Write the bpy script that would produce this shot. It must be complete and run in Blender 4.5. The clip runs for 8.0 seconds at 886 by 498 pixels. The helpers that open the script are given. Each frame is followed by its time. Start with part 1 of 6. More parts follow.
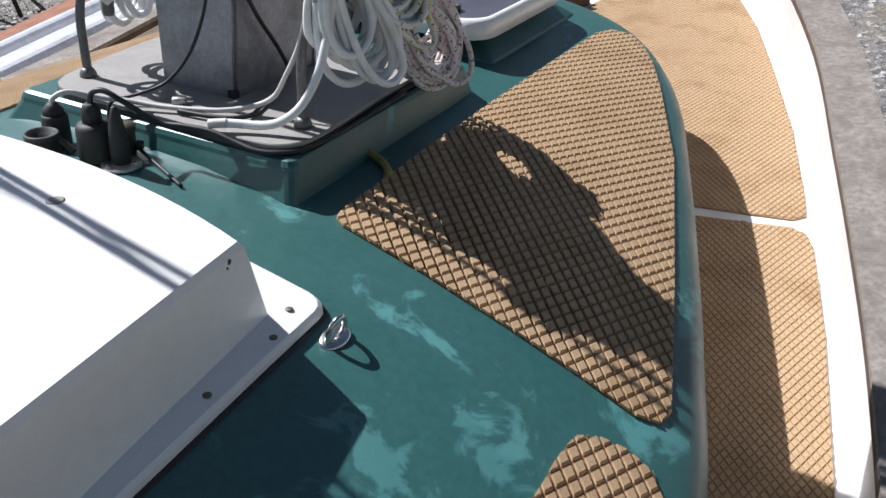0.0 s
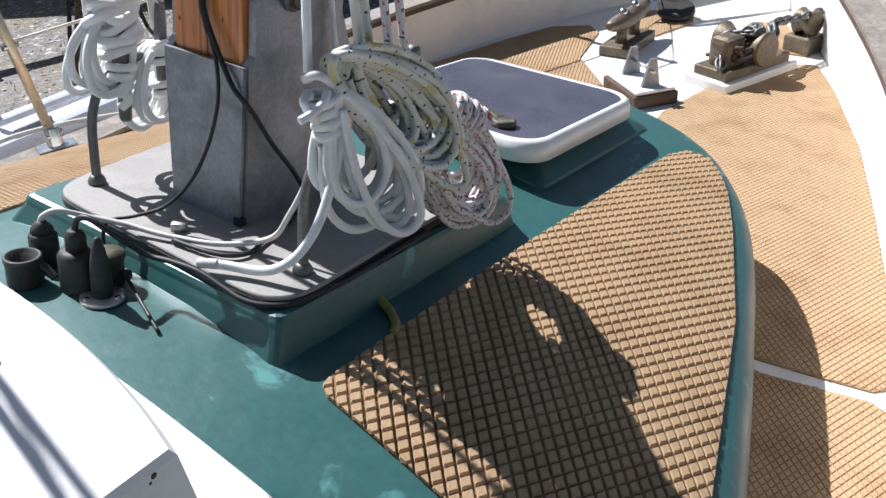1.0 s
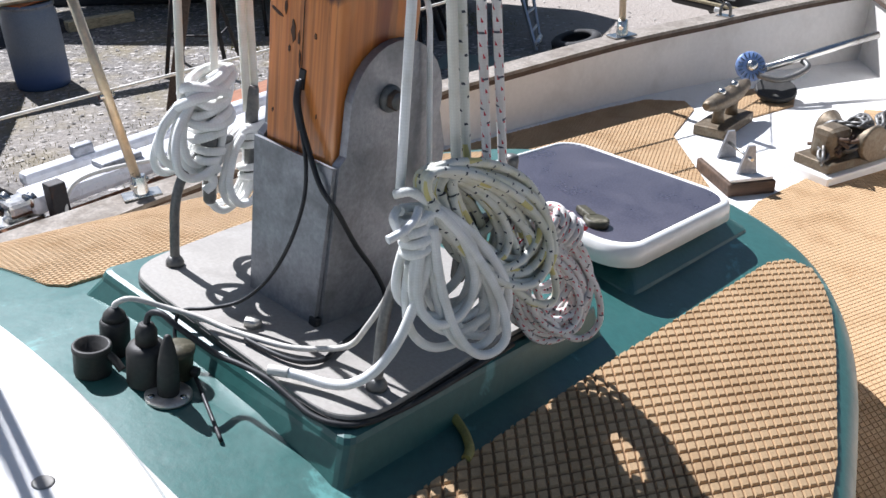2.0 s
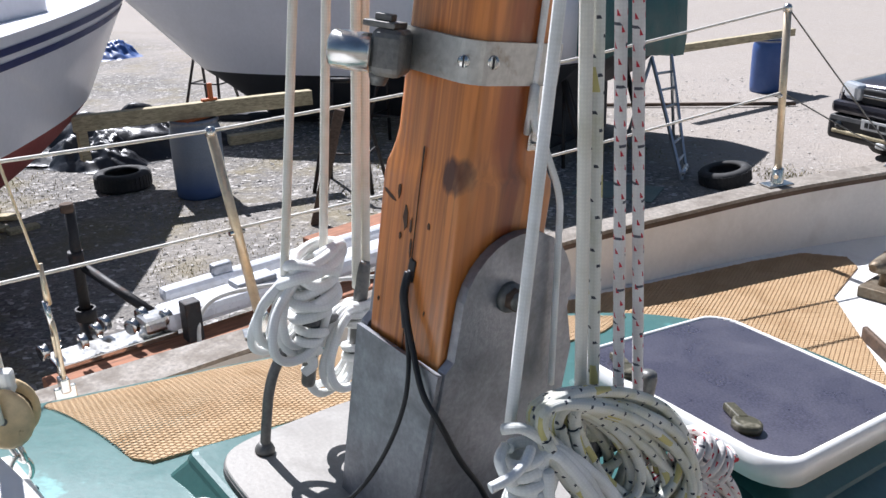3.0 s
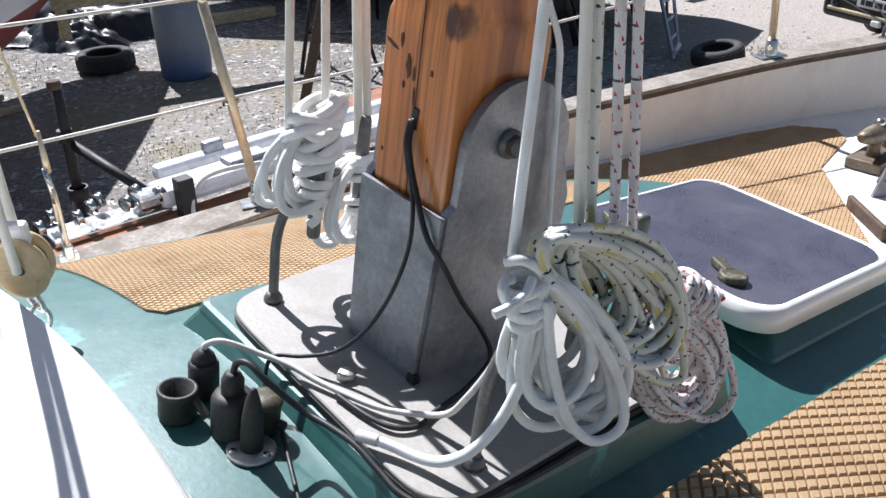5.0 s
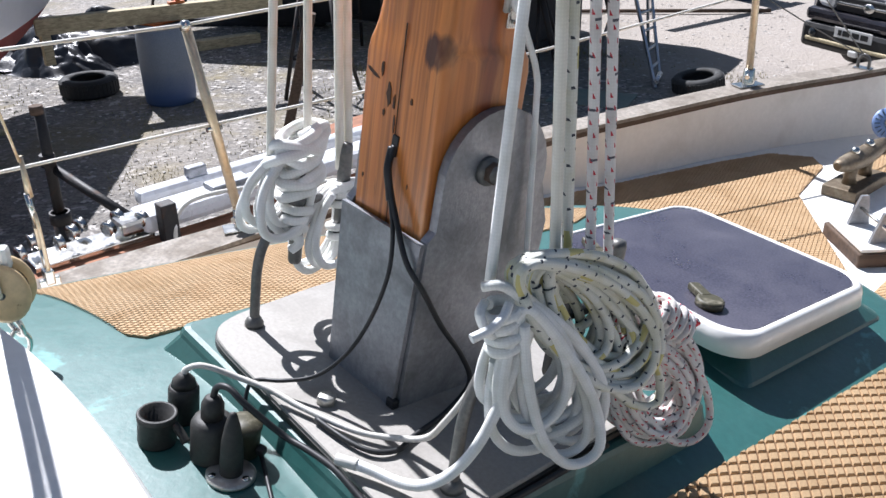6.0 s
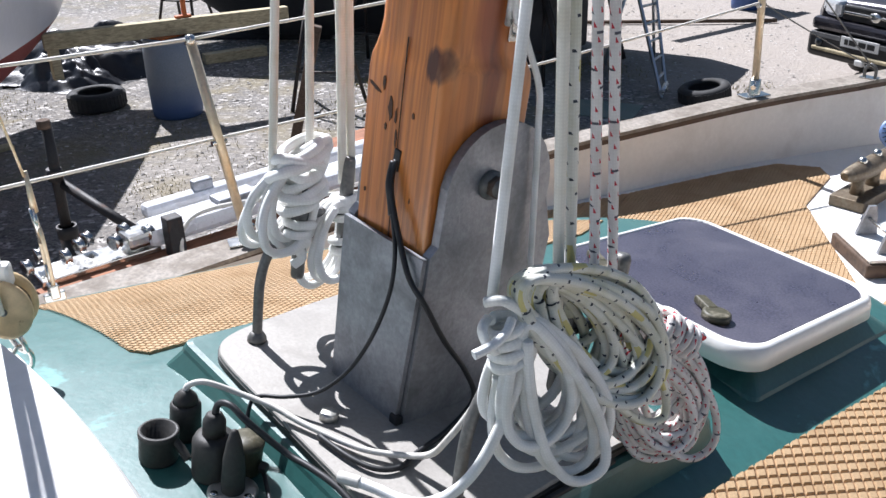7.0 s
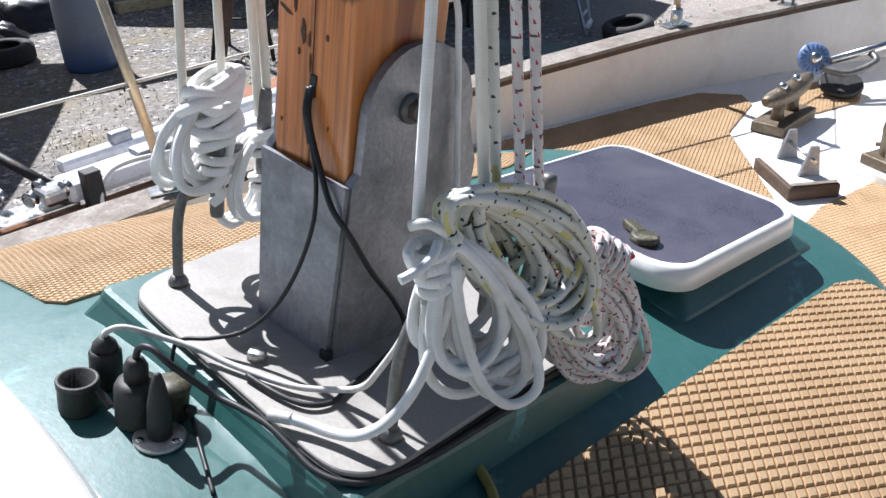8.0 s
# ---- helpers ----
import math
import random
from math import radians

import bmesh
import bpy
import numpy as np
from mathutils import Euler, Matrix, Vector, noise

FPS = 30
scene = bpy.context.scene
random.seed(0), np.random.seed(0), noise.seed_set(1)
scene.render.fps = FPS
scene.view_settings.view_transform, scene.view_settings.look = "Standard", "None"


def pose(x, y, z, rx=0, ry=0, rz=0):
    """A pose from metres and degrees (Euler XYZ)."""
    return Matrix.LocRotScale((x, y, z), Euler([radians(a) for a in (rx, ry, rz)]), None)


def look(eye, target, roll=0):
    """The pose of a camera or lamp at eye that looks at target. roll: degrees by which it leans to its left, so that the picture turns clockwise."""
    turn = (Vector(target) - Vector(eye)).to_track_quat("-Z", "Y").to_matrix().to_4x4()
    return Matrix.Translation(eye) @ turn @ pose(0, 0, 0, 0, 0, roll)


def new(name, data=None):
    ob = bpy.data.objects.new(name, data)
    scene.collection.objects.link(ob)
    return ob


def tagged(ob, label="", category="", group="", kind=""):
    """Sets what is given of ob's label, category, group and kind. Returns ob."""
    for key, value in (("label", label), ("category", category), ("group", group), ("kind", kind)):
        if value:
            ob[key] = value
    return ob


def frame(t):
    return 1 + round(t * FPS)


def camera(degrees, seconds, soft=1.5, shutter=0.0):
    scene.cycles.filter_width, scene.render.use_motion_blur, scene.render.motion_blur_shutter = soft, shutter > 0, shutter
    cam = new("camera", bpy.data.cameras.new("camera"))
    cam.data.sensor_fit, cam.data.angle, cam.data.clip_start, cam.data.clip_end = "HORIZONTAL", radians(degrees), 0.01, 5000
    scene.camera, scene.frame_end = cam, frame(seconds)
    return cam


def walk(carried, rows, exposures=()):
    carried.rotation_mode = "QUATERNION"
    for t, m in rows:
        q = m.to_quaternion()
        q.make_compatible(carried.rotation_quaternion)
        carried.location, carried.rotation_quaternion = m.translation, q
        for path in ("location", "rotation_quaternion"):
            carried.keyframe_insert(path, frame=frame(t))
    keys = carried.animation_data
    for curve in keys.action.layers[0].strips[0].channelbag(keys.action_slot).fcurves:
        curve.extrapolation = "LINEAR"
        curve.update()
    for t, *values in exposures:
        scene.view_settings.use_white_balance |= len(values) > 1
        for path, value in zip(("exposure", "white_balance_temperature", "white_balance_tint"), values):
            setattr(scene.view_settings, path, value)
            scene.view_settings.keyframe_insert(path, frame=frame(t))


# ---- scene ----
cam = camera(53.0, 8.0)
PATH = [
    (0, (0.9386, -0.8674, 0.4949), (0.0861, 0.5609, -0.6157), -5.75),
    (0.5, (0.9208, -0.8062, 0.4932), (0.0853, 0.666, -0.5721), -4.71),
    (1, (0.9202, -0.6389, 0.5463), (-0.1217, 0.729, -0.4752), -3.58),
    (1.2, (0.9091, -0.5953, 0.5566), (-0.2074, 0.7229, -0.4513), -2.87),
    (2.3, (0.813, -0.5519, 0.5991), (-0.4145, 0.7458, -0.3005), -1.72),
    (2.5, (0.789, -0.5238, 0.5991), (-0.502, 0.7397, -0.2592), -2.56),
    (3, (0.7382, -0.4367, 0.6268), (-0.7317, 0.7289, -0.0666), -1.73),
    (3.5, (0.7383, -0.4096, 0.6263), (-0.7667, 0.7058, -0.0744), -2.00),
    (4, (0.7516, -0.45, 0.6174), (-0.6727, 0.6662, -0.2345), -2.63),
    (4.5, (0.7574, -0.4712, 0.6016), (-0.6304, 0.6226, -0.3353), -2.23),
    (6, (0.7759, -0.4812, 0.6087), (-0.5969, 0.6781, -0.2696), -1.10),
    (6.5, (0.7759, -0.4793, 0.6084), (-0.6098, 0.6758, -0.2552), -1.19),
    (7, (0.7729, -0.4722, 0.6087), (-0.6185, 0.6822, -0.2465), -1.58),
    (7.5, (0.7624, -0.4661, 0.6016), (-0.6054, 0.6996, -0.276), -1.19),
    (8, (0.7689, -0.4579, 0.5789), (-0.4836, 0.7667, -0.3863), -2.00),
]
walk(cam, [(t, look(eye, target, roll)) for t, eye, target, roll in PATH],
     [(t, e, 6150, 10) for t, e in ((0.0, 0.50), (0.5, 0.55), (1.0, 0.74), (2.5, 0.92), (3.5, 0.80), (4.5, 0.95), (8.0, 0.98))])

# the boat's own frame: mast step at the origin, leaning a little against the yard
BOAT = Vector((-0.07, -0.13, 1.0)).normalized().rotation_difference(Vector((0, 0, 1))).to_matrix().to_4x4()
GROUND, DECK = -2.3, -0.48

# ---- light ----
SUN_TO = Vector((1.0, -0.185, -1.2)).normalized()
world = bpy.data.worlds.new("sky")
scene.world = world
world.use_nodes = True
wn = world.node_tree
sky = wn.nodes.new("ShaderNodeTexSky")
sky.sky_type, sky.sun_disc = "NISHITA", False
sky.sun_elevation = math.asin(-SUN_TO.z)
sky.sun_rotation = math.atan2(-SUN_TO.x, -SUN_TO.y)
wn.links.new(sky.outputs[0], wn.nodes["Background"].inputs[0])
wn.nodes["Background"].inputs[1].default_value = 0.038
sun_data = bpy.data.lights.new("sun", "SUN")
sun_data.energy, sun_data.angle, sun_data.color = 5.0, radians(0.53), (1.0, 0.975, 0.995)
sun = new("sun", sun_data)
sun.matrix_world = look((-8, 0, 8), Vector((-8, 0, 8)) + SUN_TO)


# ---- materials ----
def nodes_of(m):
    m.use_nodes = True
    t = m.node_tree
    return t, t.nodes, t.links, t.nodes["Principled BSDF"]


def ramp(t, fac, stops):
    r = t.nodes.new("ShaderNodeValToRGB")
    r.color_ramp.elements[0].position, r.color_ramp.elements[1].position = stops[0][0], stops[-1][0]
    for p, c in stops[1:-1]:
        r.color_ramp.elements.new(p)
    for e, (p, c) in zip(r.color_ramp.elements, stops):
        e.color = (*c, 1) if len(c) == 3 else c
    t.links.new(fac, r.inputs[0])
    return r.outputs[0]


def noise_of(t, vec, scale, detail=5, rough=0.6, distort=0.0):
    n = t.nodes.new("ShaderNodeTexNoise")
    n.inputs["Scale"].default_value, n.inputs["Detail"].default_value = scale, detail
    n.inputs["Roughness"].default_value, n.inputs["Distortion"].default_value = rough, distort
    t.links.new(vec, n.inputs["Vector"])
    return n.outputs["Fac"]


def scaled(t, vec, sx, sy, sz):
    n = t.nodes.new("ShaderNodeMapping")
    n.inputs["Scale"].default_value = (sx, sy, sz)
    t.links.new(vec, n.inputs["Vector"])
    return n.outputs[0]


def mixed(t, fac, a, b, mode="MIX"):
    n = t.nodes.new("ShaderNodeMix")
    n.data_type, n.blend_type = "RGBA", mode
    for sock, val in ((n.inputs[0], fac), (n.inputs[6], a), (n.inputs[7], b)):
        if isinstance(val, (int, float)):
            sock.default_value = val
        elif isinstance(val, tuple):
            sock.default_value = (*val, 1)
        else:
            t.links.new(val, sock)
    return n.outputs[2]


def calc(t, op, a, b=0.0, c=0.0):
    n = t.nodes.new("ShaderNodeMath")
    n.operation = op
    for sock, val in zip(n.inputs, (a, b, c)):
        if isinstance(val, (int, float)):
            sock.default_value = val
        else:
            t.links.new(val, sock)
    return n.outputs[0]


def bumped(t, p, height, dist, strength=1.0):
    n = t.nodes.new("ShaderNodeBump")
    n.inputs["Distance"].default_value, n.inputs["Strength"].default_value = dist, strength
    t.links.new(height, n.inputs["Height"])
    t.links.new(n.outputs[0], p.inputs["Normal"])


def surface(name, base, stain=None, rough=0.5, metal=0.0, fine=120.0, coarse=6.0, vary=0.25, cover=(0.5, 0.68), bump=0.0006, coat=0.0):
    """A weathered surface: base colour with fine grain, blotches of a second colour, uneven gloss."""
    m = bpy.data.materials.new(name)
    t, ns, ls, p = nodes_of(m)
    co = ns.new("ShaderNodeTexCoord").outputs["Object"]
    grain, blot = noise_of(t, co, fine), noise_of(t, co, coarse, 7, 0.62, 0.4)
    lo = tuple(c * (1 - vary) for c in base)
    hi = tuple(min(1, c * (1 + vary)) for c in base)
    col = ramp(t, grain, [(0.3, lo), (0.7, hi)])
    if stain:
        col = mixed(t, ramp(t, blot, [(cover[0], (0, 0, 0)), (cover[1], (1, 1, 1))]), col, stain)
    ls.new(col, p.inputs["Base Color"])
    ls.new(ramp(t, blot, [(0.3, (rough * 0.8,) * 3), (0.7, (min(1, rough * 1.2),) * 3)]), p.inputs["Roughness"])
    p.inputs["Metallic"].default_value = metal
    p.inputs["Coat Weight"].default_value = coat
    if bump:
        bumped(t, p, calc(t, "ADD", grain, calc(t, "MULTIPLY", blot, 2.0)), bump)
    return m


def varnished_wood(name, dark, light, coat=0.5):
    m = bpy.data.materials.new(name)
    t, ns, ls, p = nodes_of(m)
    co = ns.new("ShaderNodeTexCoord").outputs["Object"]
    grain = noise_of(t, scaled(t, co, 150, 60, 3.0), 1.0, 4, 0.55, 0.5)
    band = noise_of(t, scaled(t, co, 34, 20, 1.4), 1.0, 3, 0.5, 0.9)
    blot = noise_of(t, scaled(t, co, 14, 14, 4), 1.0, 4)
    col = ramp(t, band, [(0.3, dark), (0.5, light), (0.6, tuple(0.75 * a + 0.25 * b for a, b in zip(light, dark))), (0.75, light)])
    col = mixed(t, 0.75, col, ramp(t, grain, [(0.35, (0.45, 0.4, 0.35)), (0.6, (1, 1, 1))]), "MULTIPLY")
    col = mixed(t, ramp(t, blot, [(0.62, (0, 0, 0)), (0.75, (0.6, 0.6, 0.6))]), col, tuple(c * 0.45 for c in dark))
    # a red knot with the grain drawn round it, and weathered grey-brown streaks
    sep = ns.new("ShaderNodeSeparateXYZ")
    ls.new(co, sep.inputs[0])
    kx, kz = calc(t, "MULTIPLY", calc(t, "SUBTRACT", sep.outputs[0], 0.080), 50.0), calc(t, "MULTIPLY", calc(t, "SUBTRACT", sep.outputs[2], 0.411), 46.0)
    near = calc(t, "ADD", calc(t, "ADD", calc(t, "MULTIPLY", kx, kx), calc(t, "MULTIPLY", kz, kz)), calc(t, "MULTIPLY", calc(t, "SUBTRACT", grain, 0.5), 1.2))
    ky = calc(t, "MULTIPLY", calc(t, "SUBTRACT", sep.outputs[1], 0.028), 40.0)
    near = calc(t, "ADD", near, calc(t, "MULTIPLY", ky, ky))
    col = mixed(t, ramp(t, near, [(0.5, (0.95, 0.95, 0.95)), (1.1, (0, 0, 0))]), col, (0.06, 0.012, 0.007))
    streak = noise_of(t, scaled(t, co, 90, 40, 7), 1.0, 5, 0.7, 0.6)
    col = mixed(t, ramp(t, streak, [(0.60, (0, 0, 0)), (0.72, (0.7, 0.7, 0.7))]), col, (0.10, 0.032, 0.010))
    pale = noise_of(t, scaled(t, co, 22, 22, 5), 1.0, 4, 0.6, 0.4)
    col = mixed(t, ramp(t, pale, [(0.52, (0, 0, 0)), (0.70, (0.55, 0.55, 0.55))]), col, (0.66, 0.30, 0.10))
    ls.new(col, p.inputs["Base Color"])
    p.inputs["Roughness"].default_value = 0.38
    p.inputs["Coat Weight"].default_value, p.inputs["Coat Roughness"].default_value = coat, 0.18
    bumped(t, p, grain, 0.0006)
    return m


def grey_timber(name, base, axis_y=True):
    m = bpy.data.materials.new(name)
    t, ns, ls, p = nodes_of(m)
    co = ns.new("ShaderNodeTexCoord").outputs["Object"]
    g = noise_of(t, scaled(t, co, 60, 5, 60) if axis_y else scaled(t, co, 5, 60, 60), 1.0, 6, 0.65, 0.3)
    b = noise_of(t, co, 7, 5)
    col = ramp(t, g, [(0.3, tuple(c * 0.45 for c in base)), (0.5, base), (0.7, tuple(min(1, c * 1.35) for c in base))])
    col = mixed(t, ramp(t, b, [(0.5, (0, 0, 0)), (0.7, (0.55, 0.55, 0.55))]), col, tuple(c * 0.6 for c in base))
    ls.new(col, p.inputs["Base Color"])
    p.inputs["Roughness"].default_value = 0.85
    bumped(t, p, g, 0.002)
    return m


def rope_material(name, base, flecks=(), grime=(0.45, 0.43, 0.30)):
    """Braided rope: u runs along it in metres, v round it. flecks: (colour, spacing, length, turns)."""
    m = bpy.data.materials.new(name)
    t, ns, ls, p = nodes_of(m)
    tc = ns.new("ShaderNodeTexCoord")
    sep = ns.new("ShaderNodeSeparateXYZ")
    ls.new(tc.outputs["UV"], sep.inputs[0])
    u, v = sep.outputs[0], sep.outputs[1]
    a = calc(t, "SINE", calc(t, "ADD", calc(t, "MULTIPLY", u, 900.0), calc(t, "MULTIPLY", v, 6.2832 * 6)))
    b = calc(t, "SINE", calc(t, "SUBTRACT", calc(t, "MULTIPLY", u, 900.0), calc(t, "MULTIPLY", v, 6.2832 * 6)))
    weave = calc(t, "MULTIPLY", a, b)
    blot = noise_of(t, tc.outputs["Object"], 22, 5)
    col = mixed(t, ramp(t, blot, [(0.45, (0, 0, 0)), (0.72, (0.75, 0.75, 0.75))]), base, grime)
    col = mixed(t, 0.22, col, ramp(t, weave, [(0.0, (0.72, 0.72, 0.72)), (0.5, (1, 1, 1))]), "MULTIPLY")
    for colour, spacing, length, turns, shift in flecks:
        along = calc(t, "FRACT", calc(t, "ADD", calc(t, "MULTIPLY", u, 1 / spacing), shift))
        side = calc(t, "FRACT", calc(t, "ADD", calc(t, "MULTIPLY", v, turns), calc(t, "MULTIPLY", calc(t, "FLOOR", calc(t, "ADD", calc(t, "MULTIPLY", u, 1 / spacing), shift)), 0.37)))
        mask = calc(t, "MULTIPLY", calc(t, "LESS_THAN", along, length / spacing), calc(t, "LESS_THAN", calc(t, "ADD", side, calc(t, "MULTIPLY", along, 0.6)), 0.30))
        col = mixed(t, mask, col, colour)
    ls.new(col, p.inputs["Base Color"])
    p.inputs["Roughness"].default_value = 0.8
    bumped(t, p, weave, 0.0004, 0.25)
    return m


def gravel_material():
    m = bpy.data.materials.new("gravel")
    t, ns, ls, p = nodes_of(m)
    co = ns.new("ShaderNodeTexCoord").outputs["Object"]
    v = ns.new("ShaderNodeTexVoronoi")
    v.inputs["Scale"].default_value = 21
    ls.new(co, v.inputs["Vector"])
    v2 = ns.new("ShaderNodeTexVoronoi")
    v2.inputs["Scale"].default_value = 55
    ls.new(co, v2.inputs["Vector"])
    bw = ns.new("ShaderNodeRGBToBW")
    ls.new(v.outputs["Color"], bw.inputs[0])
    bw2 = ns.new("ShaderNodeRGBToBW")
    ls.new(v2.outputs["Color"], bw2.inputs[0])
    stones = ramp(t, bw.outputs[0], [(0.2, (0.085, 0.08, 0.075)), (0.5, (0.17, 0.16, 0.15)), (0.68, (0.24, 0.225, 0.21)), (0.8, (0.50, 0.47, 0.44))])
    grit = ramp(t, bw2.outputs[0], [(0.2, (0.10, 0.092, 0.085)), (0.8, (0.25, 0.23, 0.205))])
    col = mixed(t, ramp(t, noise_of(t, co, 9, 3), [(0.44, (0, 0, 0)), (0.56, (1, 1, 1))]), grit, stones)
    sand = noise_of(t, co, 0.33, 6, 0.6)
    col = mixed(t, ramp(t, sand, [(0.48, (0, 0, 0)), (0.66, (0.55, 0.55, 0.55))]), col, (0.31, 0.28, 0.245))
    weed = noise_of(t, co, 0.9, 8, 0.7, 0.5)
    col = mixed(t, ramp(t, weed, [(0.50, (0, 0, 0)), (0.66, (0.7, 0.7, 0.7))]), col, (0.20, 0.165, 0.085))
    # the yard turns to pale dry sand past the drums
    sep = ns.new("ShaderNodeSeparateXYZ")
    ls.new(co, sep.inputs[0])
    far = calc(t, "ADD", calc(t, "MULTIPLY", sep.outputs[1], 0.16), calc(t, "MULTIPLY", sand, 1.2))
    col = mixed(t, ramp(t, calc(t, "SUBTRACT", far, 1.2), [(0.45, (0, 0, 0)), (1.05, (0.85, 0.85, 0.85))]), col, (0.33, 0.29, 0.255))
    ls.new(col, p.inputs["Base Color"])
    p.inputs["Roughness"].default_value = 0.95
    bumped(t, p, calc(t, "ADD", v.outputs["Distance"], calc(t, "MULTIPLY", v2.outputs["Distance"], 0.6)), 0.010)
    return m


def clear_dark(name):
    m = surface(name, (0.050, 0.047, 0.068), (0.12, 0.115, 0.14), 0.30, 0.0, 280, 6, 0.75, (0.42, 0.95), 0.0)
    m.node_tree.nodes["Principled BSDF"].inputs["IOR"].default_value = 1.5
    return m


GREEN = surface("green_gelcoat", (0.027, 0.104, 0.095), (0.080, 0.25, 0.235), 0.44, 0, 90, 9.0, 0.12, (0.60, 0.66), 0.0003, 0.1)
GREEN.node_tree.nodes["Principled BSDF"].inputs["Coat Roughness"].default_value = 0.40
GREEN.node_tree.nodes["Principled BSDF"].inputs["IOR"].default_value = 1.62
# chalky bare patches where feet have worn the gelcoat beside the hatch garage and by the panel's corner
t_, n_, l_, p_ = nodes_of(GREEN)
co_ = n_.new("ShaderNodeTexCoord").outputs["Object"]
worn_ = noise_of(t_, co_, 13, 6, 0.6, 0.6)
old_ = p_.inputs["Base Color"].links[0].from_socket
for wx_, wy_, fade_ in ((0.574, -0.384, 1.3), (0.660, -0.220, 2.2)):
    d_ = n_.new("ShaderNodeVectorMath")
    d_.operation = "DISTANCE"
    l_.new(scaled(t_, co_, 1, 1, 0), d_.inputs[0])
    d_.inputs[1].default_value = (wx_, wy_, 0)
    old_ = mixed(t_, ramp(t_, calc(t_, "SUBTRACT", worn_, calc(t_, "MULTIPLY", d_.outputs["Value"], fade_)), [(0.44, (0, 0, 0)), (0.50, (0.65, 0.65, 0.65))]), old_, (0.085, 0.25, 0.235))
l_.new(old_, p_.inputs["Base Color"])
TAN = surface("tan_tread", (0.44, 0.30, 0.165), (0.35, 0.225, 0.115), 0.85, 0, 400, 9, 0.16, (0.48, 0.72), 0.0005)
# backing colours darker than the lozenges: shade in the gaps is painted in
TANSHADE = surface("tread_base_shade", (0.25, 0.152, 0.077), (0.18, 0.108, 0.054), 0.9, 0, 400, 9, 0.2, (0.48, 0.72), 0.0005)
FINESHADE = surface("fine_tread_base_shade", (0.37, 0.245, 0.135), (0.30, 0.19, 0.10), 0.9, 0, 400, 9, 0.2, (0.48, 0.72), 0.0005)
WHITE = surface("white_gelcoat", (0.80, 0.79, 0.76), (0.66, 0.64, 0.59), 0.35, 0, 60, 7, 0.03, (0.55, 0.8), 0.0003, 0.2)
BULWARK = surface("bulwark_paint", (0.74, 0.71, 0.67), (0.60, 0.56, 0.51), 0.5, 0, 60, 5, 0.04, (0.5, 0.8), 0.0006)
STEEL = surface("galvanised_steel", (0.31, 0.32, 0.345), (0.17, 0.175, 0.18), 0.46, 0.55, 160, 17, 0.16, (0.42, 0.72), 0.0006)
PLATE = surface("plate_paint", (0.315, 0.298, 0.272), (0.225, 0.21, 0.19), 0.62, 0.1, 180, 10, 0.10, (0.5, 0.78), 0.0004)
BAR = surface("dull_bar", (0.15, 0.15, 0.145), (0.27, 0.25, 0.22), 0.5, 0.6, 200, 25, 0.2, (0.5, 0.75), 0.0003)
CHROME = surface("stainless", (0.62, 0.61, 0.58), (0.42, 0.38, 0.32), 0.22, 1.0, 80, 30, 0.1, (0.6, 0.85), 0.0)
WORN_STEEL = surface("worn_band_steel", (0.50, 0.49, 0.46), (0.30, 0.24, 0.18), 0.42, 0.75, 120, 35, 0.15, (0.55, 0.72), 0.0003)
RUBBER = surface("black_rubber", (0.025, 0.024, 0.022), (0.06, 0.055, 0.045), 0.6, 0, 200, 40, 0.25, (0.5, 0.8), 0.0003)
CABLE = surface("black_cable", (0.012, 0.013, 0.015), None, 0.55, 0, 200, 40, 0.2, bump=0.0)
PALE_CABLE = surface("pale_cable", (0.62, 0.60, 0.55), (0.45, 0.42, 0.36), 0.5, 0, 200, 40, 0.08, (0.5, 0.8), 0.0)
BRONZE = surface("bronze", (0.16, 0.125, 0.085), (0.24, 0.21, 0.16), 0.55, 0.6, 120, 30, 0.25, (0.5, 0.7), 0.001)
HOOP = surface("faded_yellow_plastic", (0.30, 0.26, 0.07), (0.18, 0.15, 0.05), 0.55, 0, 200, 60, 0.15, (0.5, 0.7), 0.0002)
OLIVE = surface("olive_plastic", (0.055, 0.05, 0.028), (0.20, 0.18, 0.13), 0.55, 0, 200, 60, 0.2, (0.5, 0.7), 0.0002)
TUFNOL = surface("tan_block", (0.62, 0.47, 0.27), (0.20, 0.12, 0.06), 0.5, 0, 100, 38, 0.12, (0.63, 0.69), 0.0003)
PINE = varnished_wood("varnished_pine", (0.30, 0.066, 0.012), (0.66, 0.225, 0.045))
SCORCH = surface("dark_scar", (0.055, 0.024, 0.012), (0.15, 0.06, 0.022), 0.6, 0, 300, 90, 0.3, (0.45, 0.65), 0.0004)
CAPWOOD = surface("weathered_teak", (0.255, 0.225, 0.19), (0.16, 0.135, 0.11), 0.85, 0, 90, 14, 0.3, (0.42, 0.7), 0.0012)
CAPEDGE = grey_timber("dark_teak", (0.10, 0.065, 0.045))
TIMBER = grey_timber("sawn_timber", (0.46, 0.39, 0.25))
ACRYLIC = clear_dark("smoked_acrylic")
ROPE_WHITE = rope_material("white_rope", (0.84, 0.84, 0.82), (), (0.62, 0.62, 0.55))
ROPE_CREAM = rope_material("cream_rope", (0.76, 0.74, 0.66), (), (0.60, 0.57, 0.45))
ROPE_BLACK = rope_material("black_fleck_rope", (0.72, 0.72, 0.66), (((0.05, 0.055, 0.07), 0.015, 0.0028, 2, 0.0), ((0.58, 0.52, 0.22), 0.09, 0.02, 1, 0.3)), (0.55, 0.53, 0.33))
